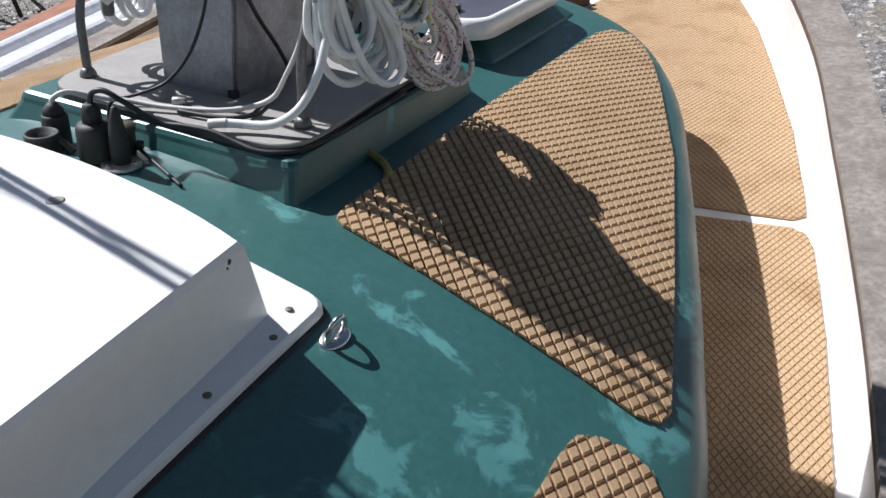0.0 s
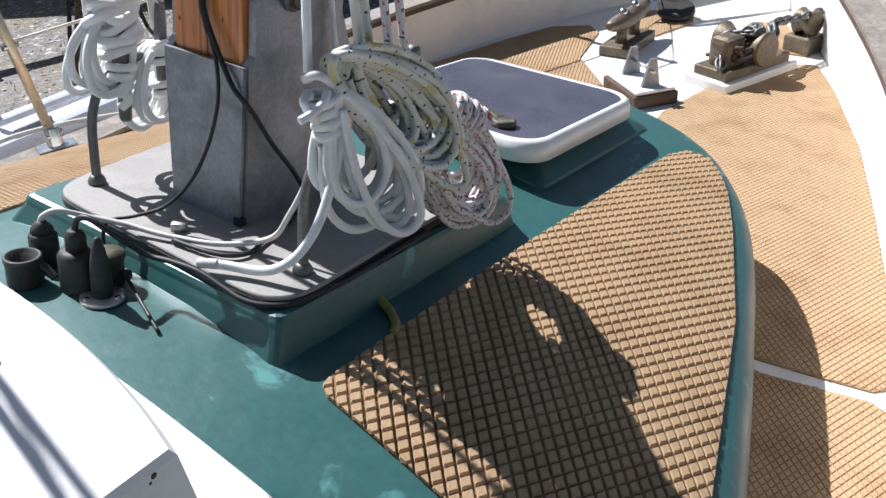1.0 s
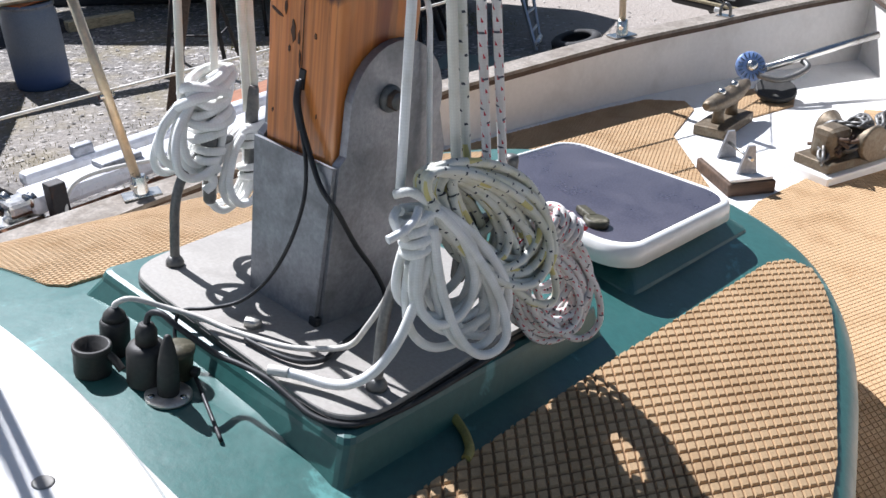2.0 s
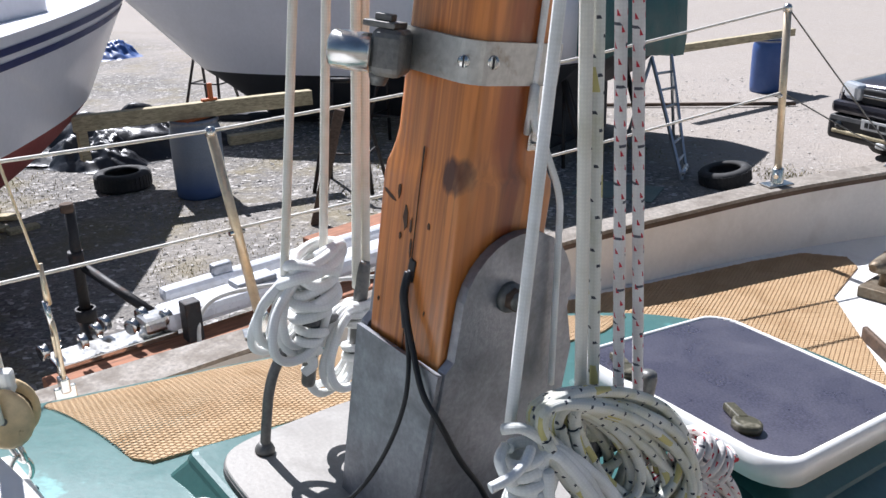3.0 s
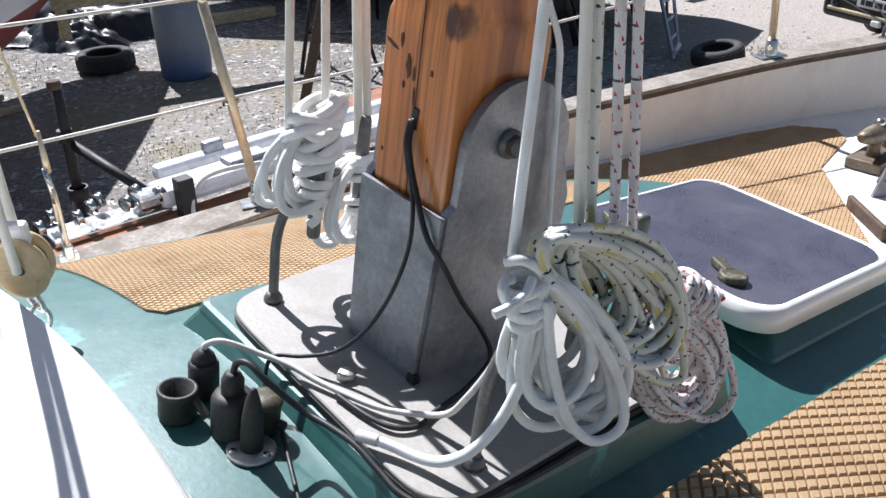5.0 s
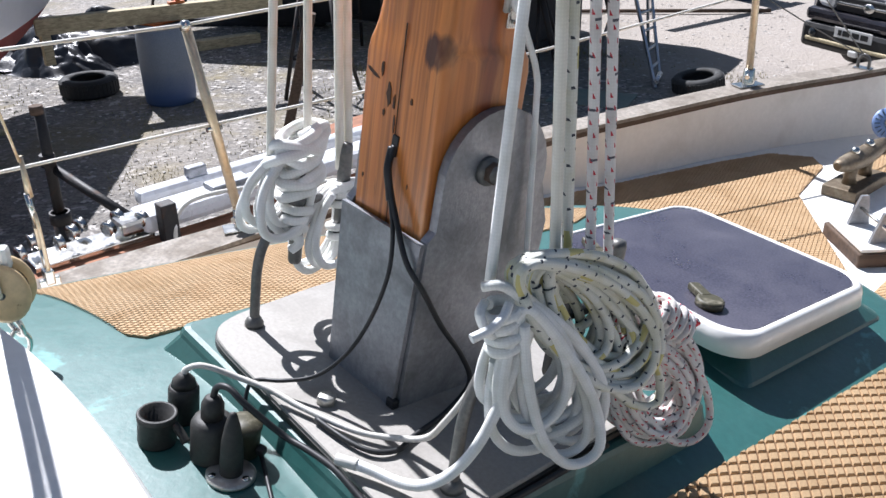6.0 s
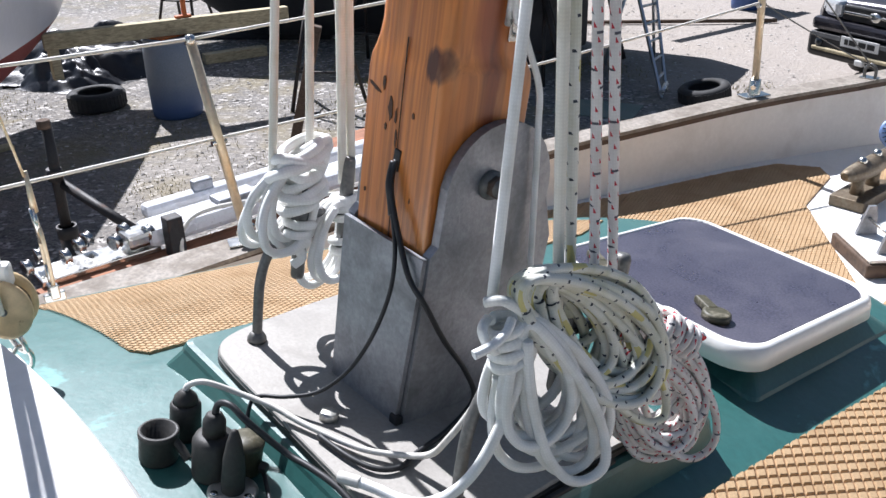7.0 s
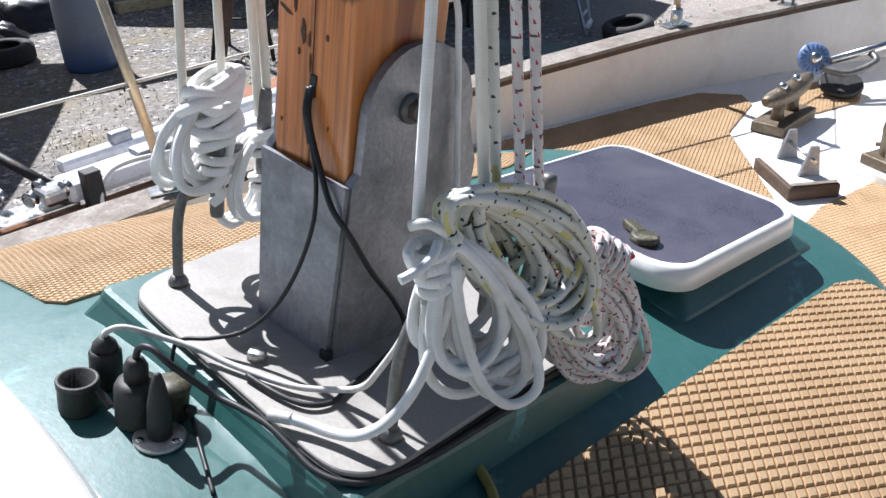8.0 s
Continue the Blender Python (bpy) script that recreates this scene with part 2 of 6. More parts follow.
ROPE_RED = rope_material("red_fleck_rope", (0.76, 0.74, 0.72), (((0.50, 0.03, 0.05), 0.013, 0.0052, 3, 0.0), ((0.09, 0.09, 0.11), 0.017, 0.0026, 1, 0.5)), (0.55, 0.50, 0.46))
GRAVEL = gravel_material()


# ---- builders ----
I4 = Matrix.Identity(4)


def finish(name, bm, material, smooth=False):
    if not smooth:
        bmesh.ops.recalc_face_normals(bm, faces=bm.faces)
    me = bpy.data.meshes.new(name)
    bm.to_mesh(me)
    bm.free()
    for mt in (material if isinstance(material, (list, tuple)) else (material,)):
        me.materials.append(mt)
    return me


def part(name, bm, material, parent, label=""):
    ob = new(name, finish(name, bm, material))
    ob.parent = parent
    if label:
        ob["label"] = label
    return ob


def thing(name, label, category, m=I4, group="", kind=""):
    ob = new(name)
    ob.matrix_world = m
    ob.empty_display_size = 0.05
    return tagged(ob, label, category, group, kind)


def single(name, bm, material, label, category, m=I4, kind="", group=""):
    ob = new(name, finish(name, bm, material))
    ob.matrix_world = m
    return tagged(ob, label, category, group, kind)


def spline(pts, n=8, closed=False):
    """Catmull-Rom through the points."""
    P = [Vector(p) for p in pts]
    out, k = [], len(P)
    for i in range(k if closed else k - 1):
        if closed:
            a, b, c, d = P[i - 1], P[i], P[(i + 1) % k], P[(i + 2) % k]
        else:
            a, b, c, d = P[max(0, i - 1)], P[i], P[i + 1], P[min(k - 1, i + 2)]
        for j in range(n):
            u = j / n
            out.append(0.5 * (2 * b + (c - a) * u + (2 * a - 5 * b + 4 * c - d) * u * u + (3 * b - a - 3 * c + d) * u ** 3))
    if not closed:
        out.append(P[-1])
    return out


def tube(bm, pts, r, seg=8, closed=False, n=6, taper=None):
    """A round bar or rope along a smooth line, with u along it in metres and v round it."""
    line = spline(pts, n, closed) if n > 1 else [Vector(p) for p in pts]
    uv = bm.loops.layers.uv.verify()
    k = len(line)
    rings, run, runs, up = [], 0.0, [], None
    for i, p in enumerate(line):
        d = (line[(i + 1) % k] - line[i - 1]) if closed else (line[min(k - 1, i + 1)] - line[max(0, i - 1)])
        d = d.normalized() if d.length > 1e-9 else Vector((0, 0, 1))
        if up is None:
            up = d.orthogonal().normalized()
        up = (up - d * up.dot(d)).normalized()
        side = d.cross(up)
        rr = r if taper is None else r * taper(i / max(1, k - 1))
        rings.append([bm.verts.new(p + rr * (up * math.cos(2 * math.pi * j / seg) + side * math.sin(2 * math.pi * j / seg))) for j in range(seg)])
        if i:
            run += (p - line[i - 1]).length
        runs.append(run)
    for i in range(k if closed else k - 1):
        a, b = rings[i], rings[(i + 1) % k]
        ub = runs[i + 1] if i + 1 < k else runs[-1] + (line[0] - line[-1]).length
        for j in range(seg):
            f = bm.faces.new((a[j], a[(j + 1) % seg], b[(j + 1) % seg], b[j]))
            f.smooth = True
            for lp, w in zip(f.loops, ((runs[i], j / seg), (runs[i], (j + 1) / seg), (ub, (j + 1) / seg), (ub, j / seg))):
                lp[uv].uv = w
    if not closed:
        bm.faces.new(rings[0][::-1])
        bm.faces.new(rings[-1])
    return bm


def bar(pts, r, seg=10, n=6, closed=False):
    return tube(bmesh.new(), pts, r, seg, closed, n)


def rod(p0, p1, r, seg=10, bm=None):
    return tube(bm or bmesh.new(), [p0, p1], r, seg, False, 1)


def box(size, m=I4, bevel=0.0, bm=None, segments=2):
    bm = bm or bmesh.new()
    vs = bmesh.ops.create_cube(bm, size=1.0)["verts"]
    bmesh.ops.transform(bm, matrix=m @ Matrix.Diagonal((*size, 1)), verts=vs)
    if bevel:
        es = list({e for v in vs for e in v.link_edges})
        bmesh.ops.bevel(bm, geom=es, offset=bevel, segments=segments, affect="EDGES", profile=0.5)
    return bm


def lathe(profile, seg=24, m=I4, bm=None):
    """profile: (radius, height) from the bottom up; turned round z."""
    bm = bm or bmesh.new()
    rings = []
    for r, z in profile:
        if r < 1e-6:
            rings.append([bm.verts.new(m @ Vector((0, 0, z)))])
        else:
            rings.append([bm.verts.new(m @ Vector((r * math.cos(2 * math.pi * j / seg), r * math.sin(2 * math.pi * j / seg), z))) for j in range(seg)])
    for a, b in zip(rings, rings[1:]):
        for j in range(seg):
            q = [a[j % len(a)], a[(j + 1) % len(a)], b[(j + 1) % len(b)], b[j % len(b)]]
            q = list(dict.fromkeys(q))
            if len(q) > 2:
                bm.faces.new(q).smooth = True
    for ring, flip in ((rings[0], True), (rings[-1], False)):
        if len(ring) > 2:
            bm.faces.new(ring[::-1] if flip else ring)
    return bm


def rounded(x0, x1, y0, y1, r, n=6):
    """Outline of a rectangle with rounded corners, anticlockwise."""
    out = []
    for cx, cy, a in ((x1 - r, y0 + r, -90), (x1 - r, y1 - r, 0), (x0 + r, y1 - r, 90), (x0 + r, y0 + r, 180)):
        for i in range(n + 1):
            w = radians(a + 90 * i / n)
            out.append((cx + r * math.cos(w), cy + r * math.sin(w)))
    return out


def loft(levels, bm=None, caps=(True, True), smooth=False):
    """levels: outlines of equal length as lists of 3D points."""
    bm = bm or bmesh.new()
    rings = [[bm.verts.new(p) for p in lv] for lv in levels]
    for a, b in zip(rings, rings[1:]):
        for j in range(len(a)):
            f = bm.faces.new((a[j], a[(j + 1) % len(a)], b[(j + 1) % len(b)], b[j]))
            f.smooth = smooth
    if caps[0]:
        bm.faces.new(rings[0][::-1])
    if caps[1]:
        bm.faces.new(rings[-1])
    return bm


def slab(outline, z0, z1, bevel=0.0):
    lv = [[(x, y, z0) for x, y in outline]]
    if bevel:
        c = sum((Vector(p) for p in outline), Vector((0, 0))) / len(outline)
        ins = [Vector(p) + (c - Vector(p)).normalized() * bevel for p in outline]
        lv += [[(x, y, z1 - bevel) for x, y in outline], [(p.x, p.y, z1) for p in ins]]
    else:
        lv += [[(x, y, z1) for x, y in outline]]
    return loft(lv)


def inside(p, poly):
    x, y, hit = p[0], p[1], False
    for (x0, y0), (x1, y1) in zip(poly, poly[1:] + poly[:1]):
        if (y0 > y) != (y1 > y) and x < (x1 - x0) * (y - y0) / (y1 - y0) + x0:
            hit = not hit
    return hit


def roof_z(x, y):
    """Height of the cambered coachroof."""
    return -0.025 - 0.303 * (x + 0.137) ** 2 - 0.1266 * (y + 0.1)


def deck_z(x, y):
    return DECK


def smooth2(pts, n=6, closed=True):
    return [(p.x, p.y) for p in spline([(x, y, 0) for x, y in pts], n, closed)]


def over(poly, zf, lift, rings=(1.0, 0.9, 0.75, 0.55, 0.3)):
    """A thin sheet over the outline that follows the height zf."""
    bm = bmesh.new()
    cx, cy = (sum(p[i] for p in poly) / len(poly) for i in (0, 1))
    prev = [bm.verts.new((x, y, zf(x, y) - 0.002)) for x, y in poly]
    for s in (1.0,) + tuple(rings):
        cur = [bm.verts.new((cx + (x - cx) * s, cy + (y - cy) * s, zf(cx + (x - cx) * s, cy + (y - cy) * s) + lift)) for x, y in poly]
        for j in range(len(poly)):
            bm.faces.new((prev[j], prev[(j + 1) % len(poly)], cur[(j + 1) % len(poly)], cur[j]))
        prev = cur
    bm.faces.new(prev)
    return bm


def clipped(sub, poly):
    """The part of a small convex shape that lies inside a convex, anticlockwise outline."""
    for (x0, y0), (x1, y1) in zip(poly, poly[1:] + poly[:1]):
        out = []
        for (ax, ay), (bx, by) in zip(sub, sub[1:] + sub[:1]):
            da = (x1 - x0) * (ay - y0) - (y1 - y0) * (ax - x0)
            db = (x1 - x0) * (by - y0) - (y1 - y0) * (bx - x0)
            if da >= 0:
                out.append((ax, ay))
            if (da >= 0) != (db >= 0):
                u = da / (da - db)
                out.append((ax + (bx - ax) * u, ay + (by - ay) * u))
        sub = out
        if len(sub) < 3:
            return []
    return sub


def near_edge(x, y, poly, reach):
    return any(inside((x + dx, y + dy), poly) for dx, dy in ((reach, 0), (-reach, 0), (0, reach), (0, -reach)))


def hull_of(points):
    """Convex outline, anticlockwise."""
    pts = sorted(points)

    def half(seq):
        out = []
        for p in seq:
            while len(out) > 1 and (out[-1][0] - out[-2][0]) * (p[1] - out[-2][1]) - (out[-1][1] - out[-2][1]) * (p[0] - out[-2][0]) <= 1e-9:
                out.pop()
            out.append(p)
        return out[:-1]

    return half(pts) + half(pts[::-1])


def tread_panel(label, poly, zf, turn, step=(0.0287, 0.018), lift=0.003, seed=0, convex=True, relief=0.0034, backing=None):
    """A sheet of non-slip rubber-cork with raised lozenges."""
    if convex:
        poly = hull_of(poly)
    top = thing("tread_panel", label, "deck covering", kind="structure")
    # the sheet's darker tone stands for shade between the lozenges
    part("backing_sheet", over(poly, zf, lift), backing or (TANSHADE if convex else FINESHADE), top)
    bm = bmesh.new()
    ca, sa = math.cos(radians(turn)), math.sin(radians(turn))
    xs, ys = [p[0] for p in poly], [p[1] for p in poly]
    cx, cy = sum(xs) / len(xs), sum(ys) / len(ys)
    reach = max(max(xs) - min(xs), max(ys) - min(ys))
    nl, nw = int(reach / step[0]) + 2, int(reach / step[1]) + 2
    verts, faces = [], []
    for half in (0, 1):
        for i in range(-nl, nl):
            for j in range(-nw, nw):
                l, w = (i + 0.5 * half) * step[0], (j + 0.5 * half) * step[1]
                x, y = cx + l * ca - w * sa, cy + l * sa + w * ca
                if not inside((x, y), poly) and not (convex and near_edge(x, y, poly, step[0] * 0.5)):
                    continue
                k = len(verts)
                if convex:
                    base = [(x + dl * ca - dw * sa, y + dl * sa + dw * ca) for dl, dw in ((step[0] * 0.41, 0), (0, step[1] * 0.41), (-step[0] * 0.41, 0), (0, -step[1] * 0.41))]
                    base = clipped(base, poly)
                    n = len(base)
                    if n < 3:
                        continue
                    mx, my = sum(p[0] for p in base) / n, sum(p[1] for p in base) / n
                    for sc, h in ((1.0, lift), (0.80, lift + relief)):
                        for px, py in base:
                            qx, qy = mx + (px - mx) * sc, my + (py - my) * sc
                            verts.append((qx, qy, zf(qx, qy) + h))
                    faces.append(tuple(range(k + n, k + 2 * n)))
                    faces += [(k + a, k + (a + 1) % n, k + n + (a + 1) % n, k + n + a) for a in range(n)]
                    continue
                for sc, h in ((0.46, lift), (0.39, lift + 0.0022)):
                    for dl, dw in ((step[0] * sc, 0), (0, step[1] * sc), (-step[0] * sc, 0), (0, -step[1] * sc)):
                        px, py = x + dl * ca - dw * sa, y + dl * sa + dw * ca
                        for _ in range(6):
                            if inside((px, py), poly):
                                break
                            px, py = px + (x - px) * 0.22, py + (y - py) * 0.22
                        verts.append((px, py, zf(px, py) + h))
                faces += [(k + 4, k + 5, k + 6, k + 7)] + [(k + a, k + (a + 1) % 4, k + 4 + (a + 1) % 4, k + 4 + a) for a in range(4)]
    bm.free()
    me = bpy.data.meshes.new("lozenges")
    me.from_pydata(verts, [], faces)
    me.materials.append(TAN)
    ob = new("lozenges", me)
    ob.parent = top
    ob["kind"] = "stuff"
    return top


# ---- yard ground ----
bm = bmesh.new()
bmesh.ops.create_grid(bm, x_segments=120, y_segments=120, size=1.0)
for v in bm.verts:
    q = v.co.copy()
    x, y = 1500 * q.x * abs(q.x) ** 1.6 - 8, 1500 * q.y * abs(q.y) ** 1.6 + 8
    v.co = (x, y, GROUND + 0.02 * noise.noise((x * 0.6, y * 0.6, 0)))
single("ground", bm, GRAVEL, "dusty grey gravel yard with tufts of dry grass", "ground", kind="structure")

# ---- hull, deck and bulwarks ----
STBD = [(1.06, -2.6), (1.09, -1.6), (1.06, -0.6), (1.03, -0.2), (0.985, 0.1), (0.93, 0.37), (0.86, 0.68), (0.76, 1.1), (0.61, 1.55), (0.45, 1.95), (0.22, 2.45), (-0.05, 2.95), (-0.30, 3.30)]
PORT = [(-0.30, 3.30), (-0.50, 2.94), (-0.68, 2.545), (-0.81, 2.185), (-0.93, 1.71), (-1.00, 1.485), (-1.115, 1.03), (-1.195, 0.47), (-1.25, 0.0), (-1.28, -0.6), (-1.3, -1.6), (-1.27, -2.6)]
PORT_DROP = 0.02
stbd_line, port_line = smooth2(STBD, 5, False), smooth2(PORT, 5, False)
rim = stbd_line + port_line[1:]
deck = single("deck", loft([[(x, y, DECK - 0.04) for x, y in rim], [(x, y, DECK) for x, y in rim]]), WHITE, "white gelcoat side decks and foredeck of a sailing yacht", "deck", kind="structure")


def offset(line, d, wider=False):
    """Beside a line at d; wider: growing inwards towards the stern."""
    d0, out = d, []
    for i, p in enumerate(line):
        a, b = Vector(line[max(0, i - 1)]), Vector(line[min(len(line) - 1, i + 1)])
        n = (b - a).normalized()
        d = d0 - (0.075 * min(1.0, max(0.0, (0.75 - p[1]) / 0.9)) if wider else 0.0)
        out.append((p[0] + n.y * d, p[1] - n.x * d))
    return out


def sheer(y):
    """How far the capping lies below its height at the bow."""
    return -0.077 + 0.034 * y


def sag(y):
    """How much lower the far capping runs abreast of the mast than at the bow."""
    u = min(1.0, max(0.0, (1.75 - y) / 1.1))
    return 0.062 * u * u * (3 - 2 * u)


def strip(line, d0, d1, z0, z1, drop=0.0):
    """A long bar of rectangular section beside a line, from offset d0 to d1."""
    a, b = offset(line, d0, d0 < -0.0165), offset(line, d1)
    out = []
    for p, q in zip(a, b):
        s = sheer(p[1]) - (drop * min(1.0, max(0.0, (3.2 - p[1]) / 0.6)) + sag(p[1]) if drop else 0.0)
        low = z0 + (s if z0 > -0.4 else 0)
        out.append([(*p, low), (*q, low), (*q, z1 + s), (*p, z1 + s)])
    return loft(out)


for line, side in ((stbd_line, "starboard"), (port_line, "port")):
    drop = PORT_DROP if side == "port" else 0.0
    bul = thing("bulwark", "white painted bulwark with a weathered grey teak capping", "bulwark", kind="structure")
    part("bulwark_wall", strip(line, -0.004, 0.034, DECK - 0.03, -0.258, drop), BULWARK, bul)
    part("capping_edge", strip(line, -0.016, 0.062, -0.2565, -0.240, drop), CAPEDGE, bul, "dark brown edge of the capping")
    part("capping", strip(line, -0.016 if side == "starboard" else -0.018, 0.074, -0.2395, -0.228, drop), CAPWOOD, bul, "weathered grey teak capping")

# topsides and underbody
outer = offset(stbd_line, 0.036) + offset(port_line, 0.036)[1:]
levels = []
for z, s in ((-0.38, 1.0), (-0.6, 0.985), (-1.0, 0.93), (-1.4, 0.78), (-1.7, 0.45), (-1.95, 0.12), (-2.29, 0.09)):
    levels.append([(-0.07 + (x + 0.07) * s, 0.0 + y * (0.4 + 0.6 * s), z + (sheer(y) if z > -0.39 else 0)) for x, y in outer])
single("hull", loft(levels, caps=(False, True), smooth=True), WHITE, "white yacht hull standing ashore on its keel", "hull", kind="structure")

# ---- coachroof ----
ROOF = [(0.86, -1.2), (0.875, -0.6), (0.838, -0.2), (0.768, 0.08), (0.691, 0.342), (0.638, 0.509), (0.565, 0.725), (0.495, 0.875), (0.412, 0.99), (0.32, 1.058), (0.20, 1.095), (0.0, 1.11),
        (-0.20, 1.08), (-0.38, 1.0), (-0.53, 0.85), (-0.64, 0.64), (-0.72, 0.35), (-0.775, 0.08), (-0.80, -0.2), (-0.82, -0.6), (-0.82, -1.2)]
roof_line = smooth2(ROOF, 6)
bm = bmesh.new()
ox, oy = 0.02, 0.0
prev = None
for s, drop in ((1.0, 0.070), (1.0, 0.042), (0.995, 0.020), (0.983, 0.006), (0.965, 0.0), (0.9, 0), (0.8, 0), (0.68, 0), (0.54, 0), (0.4, 0), (0.26, 0), (0.12, 0)):
    cur = []
    for x, y in roof_line:
        px, py = ox + (x - ox) * s, oy + (y - oy) * s
        cur.append(bm.verts.new((px, py, roof_z(px, py) - drop)))
    if prev:
        for j in range(len(cur)):
            bm.faces.new((prev[j], prev[(j + 1) % len(cur)], cur[(j + 1) % len(cur)], cur[j])).smooth = True
    prev = cur
bm.faces.new(prev)
single("coachroof", bm, GREEN, "dark green gelcoat coachroof with chalky worn patches", "coachroof", kind="structure")
side = [[(ox + (x - ox) * 0.997, oy + (y - oy) * 0.997, roof_z(x, y) - 0.072) for x, y in roof_line], [(ox + (x - ox) * 0.935, oy + (y - oy) * 0.94, DECK + 0.001) for x, y in roof_line]]
bm = loft(side, caps=(False, False), smooth=True)
single("coachroof_side", bm, WHITE, "white painted side of the coachroof", "coachroof side", kind="structure")

# non-slip panels on the coachroof
near_panel = [(0.326, -0.085), (0.321, 0.13), (0.318, 0.38), (0.319, 0.65), (0.322, 0.89), (0.338, 0.955), (0.378, 0.972), (0.415, 0.935), (0.455, 0.872), (0.505, 0.76), (0.542, 0.655), (0.605, 0.50), (0.655, 0.32), (0.702, 0.155), (0.768, -0.095), (0.762, -0.125), (0.735, -0.138), (0.55, -0.128), (0.345, -0.112), (0.331, -0.104)]
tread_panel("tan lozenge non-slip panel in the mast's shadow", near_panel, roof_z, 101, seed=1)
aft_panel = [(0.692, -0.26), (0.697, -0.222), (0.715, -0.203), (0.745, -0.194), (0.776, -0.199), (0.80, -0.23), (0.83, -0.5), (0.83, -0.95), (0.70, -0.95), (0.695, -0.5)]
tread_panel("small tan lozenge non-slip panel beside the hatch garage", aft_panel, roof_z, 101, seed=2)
port_panel = [(-0.285, -0.12), (-0.288, -0.05), (-0.31, 0.30), (-0.315, 0.80), (-0.36, 0.92), (-0.45, 0.84), (-0.56, 0.67), (-0.63, 0.42), (-0.69, 0.15), (-0.712, -0.145), (-0.69, -0.155), (-0.31, -0.138)]
tread_panel("tan lozenge non-slip panel on the sunny side", port_panel, roof_z, 80, (0.0175, 0.0108), seed=3, relief=0.0010, backing=FINESHADE)

# non-slip panels on the decks
side_panel = [(0.55, 0.662), (0.70, 0.674), (0.79, 0.686), (0.822, 0.672), (0.843, 0.625), (0.90, 0.375), (0.935, 0.18), (0.962, 0.03), (1.0, -0.3), (1.01, -0.9), (0.82, -0.9), (0.82, -0.3), (0.75, -0.02), (0.66, 0.31)]
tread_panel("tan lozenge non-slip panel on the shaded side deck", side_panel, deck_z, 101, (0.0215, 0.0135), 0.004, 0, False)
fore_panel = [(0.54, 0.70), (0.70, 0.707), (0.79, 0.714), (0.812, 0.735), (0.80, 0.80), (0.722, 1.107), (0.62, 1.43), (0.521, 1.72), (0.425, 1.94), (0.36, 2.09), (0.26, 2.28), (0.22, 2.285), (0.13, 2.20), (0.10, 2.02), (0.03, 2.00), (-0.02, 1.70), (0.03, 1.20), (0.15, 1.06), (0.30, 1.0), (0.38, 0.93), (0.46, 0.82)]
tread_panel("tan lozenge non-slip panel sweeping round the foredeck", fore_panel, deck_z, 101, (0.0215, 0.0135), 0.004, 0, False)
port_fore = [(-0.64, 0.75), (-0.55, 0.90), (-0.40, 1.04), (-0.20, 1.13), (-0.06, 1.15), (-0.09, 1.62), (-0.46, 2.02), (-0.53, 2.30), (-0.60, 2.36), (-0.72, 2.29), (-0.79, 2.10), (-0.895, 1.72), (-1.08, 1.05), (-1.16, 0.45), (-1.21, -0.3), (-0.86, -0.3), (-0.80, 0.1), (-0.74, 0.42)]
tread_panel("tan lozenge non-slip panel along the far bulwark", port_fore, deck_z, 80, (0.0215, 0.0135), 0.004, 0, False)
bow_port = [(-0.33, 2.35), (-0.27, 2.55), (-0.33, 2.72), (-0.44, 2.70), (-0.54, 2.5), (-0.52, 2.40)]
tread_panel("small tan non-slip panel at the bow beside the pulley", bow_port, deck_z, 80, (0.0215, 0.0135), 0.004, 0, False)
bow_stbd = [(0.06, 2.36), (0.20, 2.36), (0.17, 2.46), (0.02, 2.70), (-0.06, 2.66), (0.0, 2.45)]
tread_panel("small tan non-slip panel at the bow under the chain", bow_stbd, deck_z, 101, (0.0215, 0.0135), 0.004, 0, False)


# ---- mast plinth, hatch plinth and hatch ----
def fitted(outline, z_top, foot):
    """A moulded plinth in the boat's frame: top outline, foot flared out by foot and sunk into the roof."""
    inv = BOAT.inverted()
    c = Vector((sum(p[0] for p in outline) / len(outline), sum(p[1] for p in outline) / len(outline)))
    lv = []
    for grow, k in ((foot + 0.012, -0.012), (foot, 0.004), (0.004, None), (-0.002, 0)):
        ring = []
        for x, y in outline:
            d = (Vector((x, y)) - c)
            sx = 1 if d.x > 0 else -1
            sy = 1 if d.y > 0 else -1
            q = (x + grow * sx * min(1, abs(d.x) * 8), y + grow * sy * min(1, abs(d.y) * 8))
            if k is None:
                z = z_top - 0.005
            elif k == 0:
                z = z_top
            else:
                w = BOAT @ Vector((*q, -0.08))
                z = (inv @ Vector((w.x, w.y, roof_z(w.x, w.y) + k))).z
            ring.append((*q, z))
        lv.append(ring)
    return loft(lv, caps=(False, True))


plinth = thing("mast_plinth", "green moulded plinth under the mast step", "plinth", BOAT, kind="structure")
inv = BOAT.inverted()
foot_ring = []
for q in rounded(-0.248, 0.282, -0.112, 0.42, 0.012, 3):
    w = BOAT @ Vector((*q, -0.08))
    foot_ring.append((*q, (inv @ Vector((w.x, w.y, roof_z(w.x, w.y) - 0.004))).z))
lv = [foot_ring]
for grow, z in ((0.004, -0.030), (0.003, -0.024), (0.0, -0.0175), (-0.006, -0.0145)):
    lv.append([(*q, z) for q in rounded(-0.222 - grow, 0.270 + grow, -0.094 - grow, 0.40 + grow, 0.014, 3)])
part("moulding", loft(lv, caps=(False, True)), GREEN, plinth)
hplinth = thing("hatch_plinth", "green moulded plinth under the foredeck hatch", "plinth", BOAT, kind="structure")
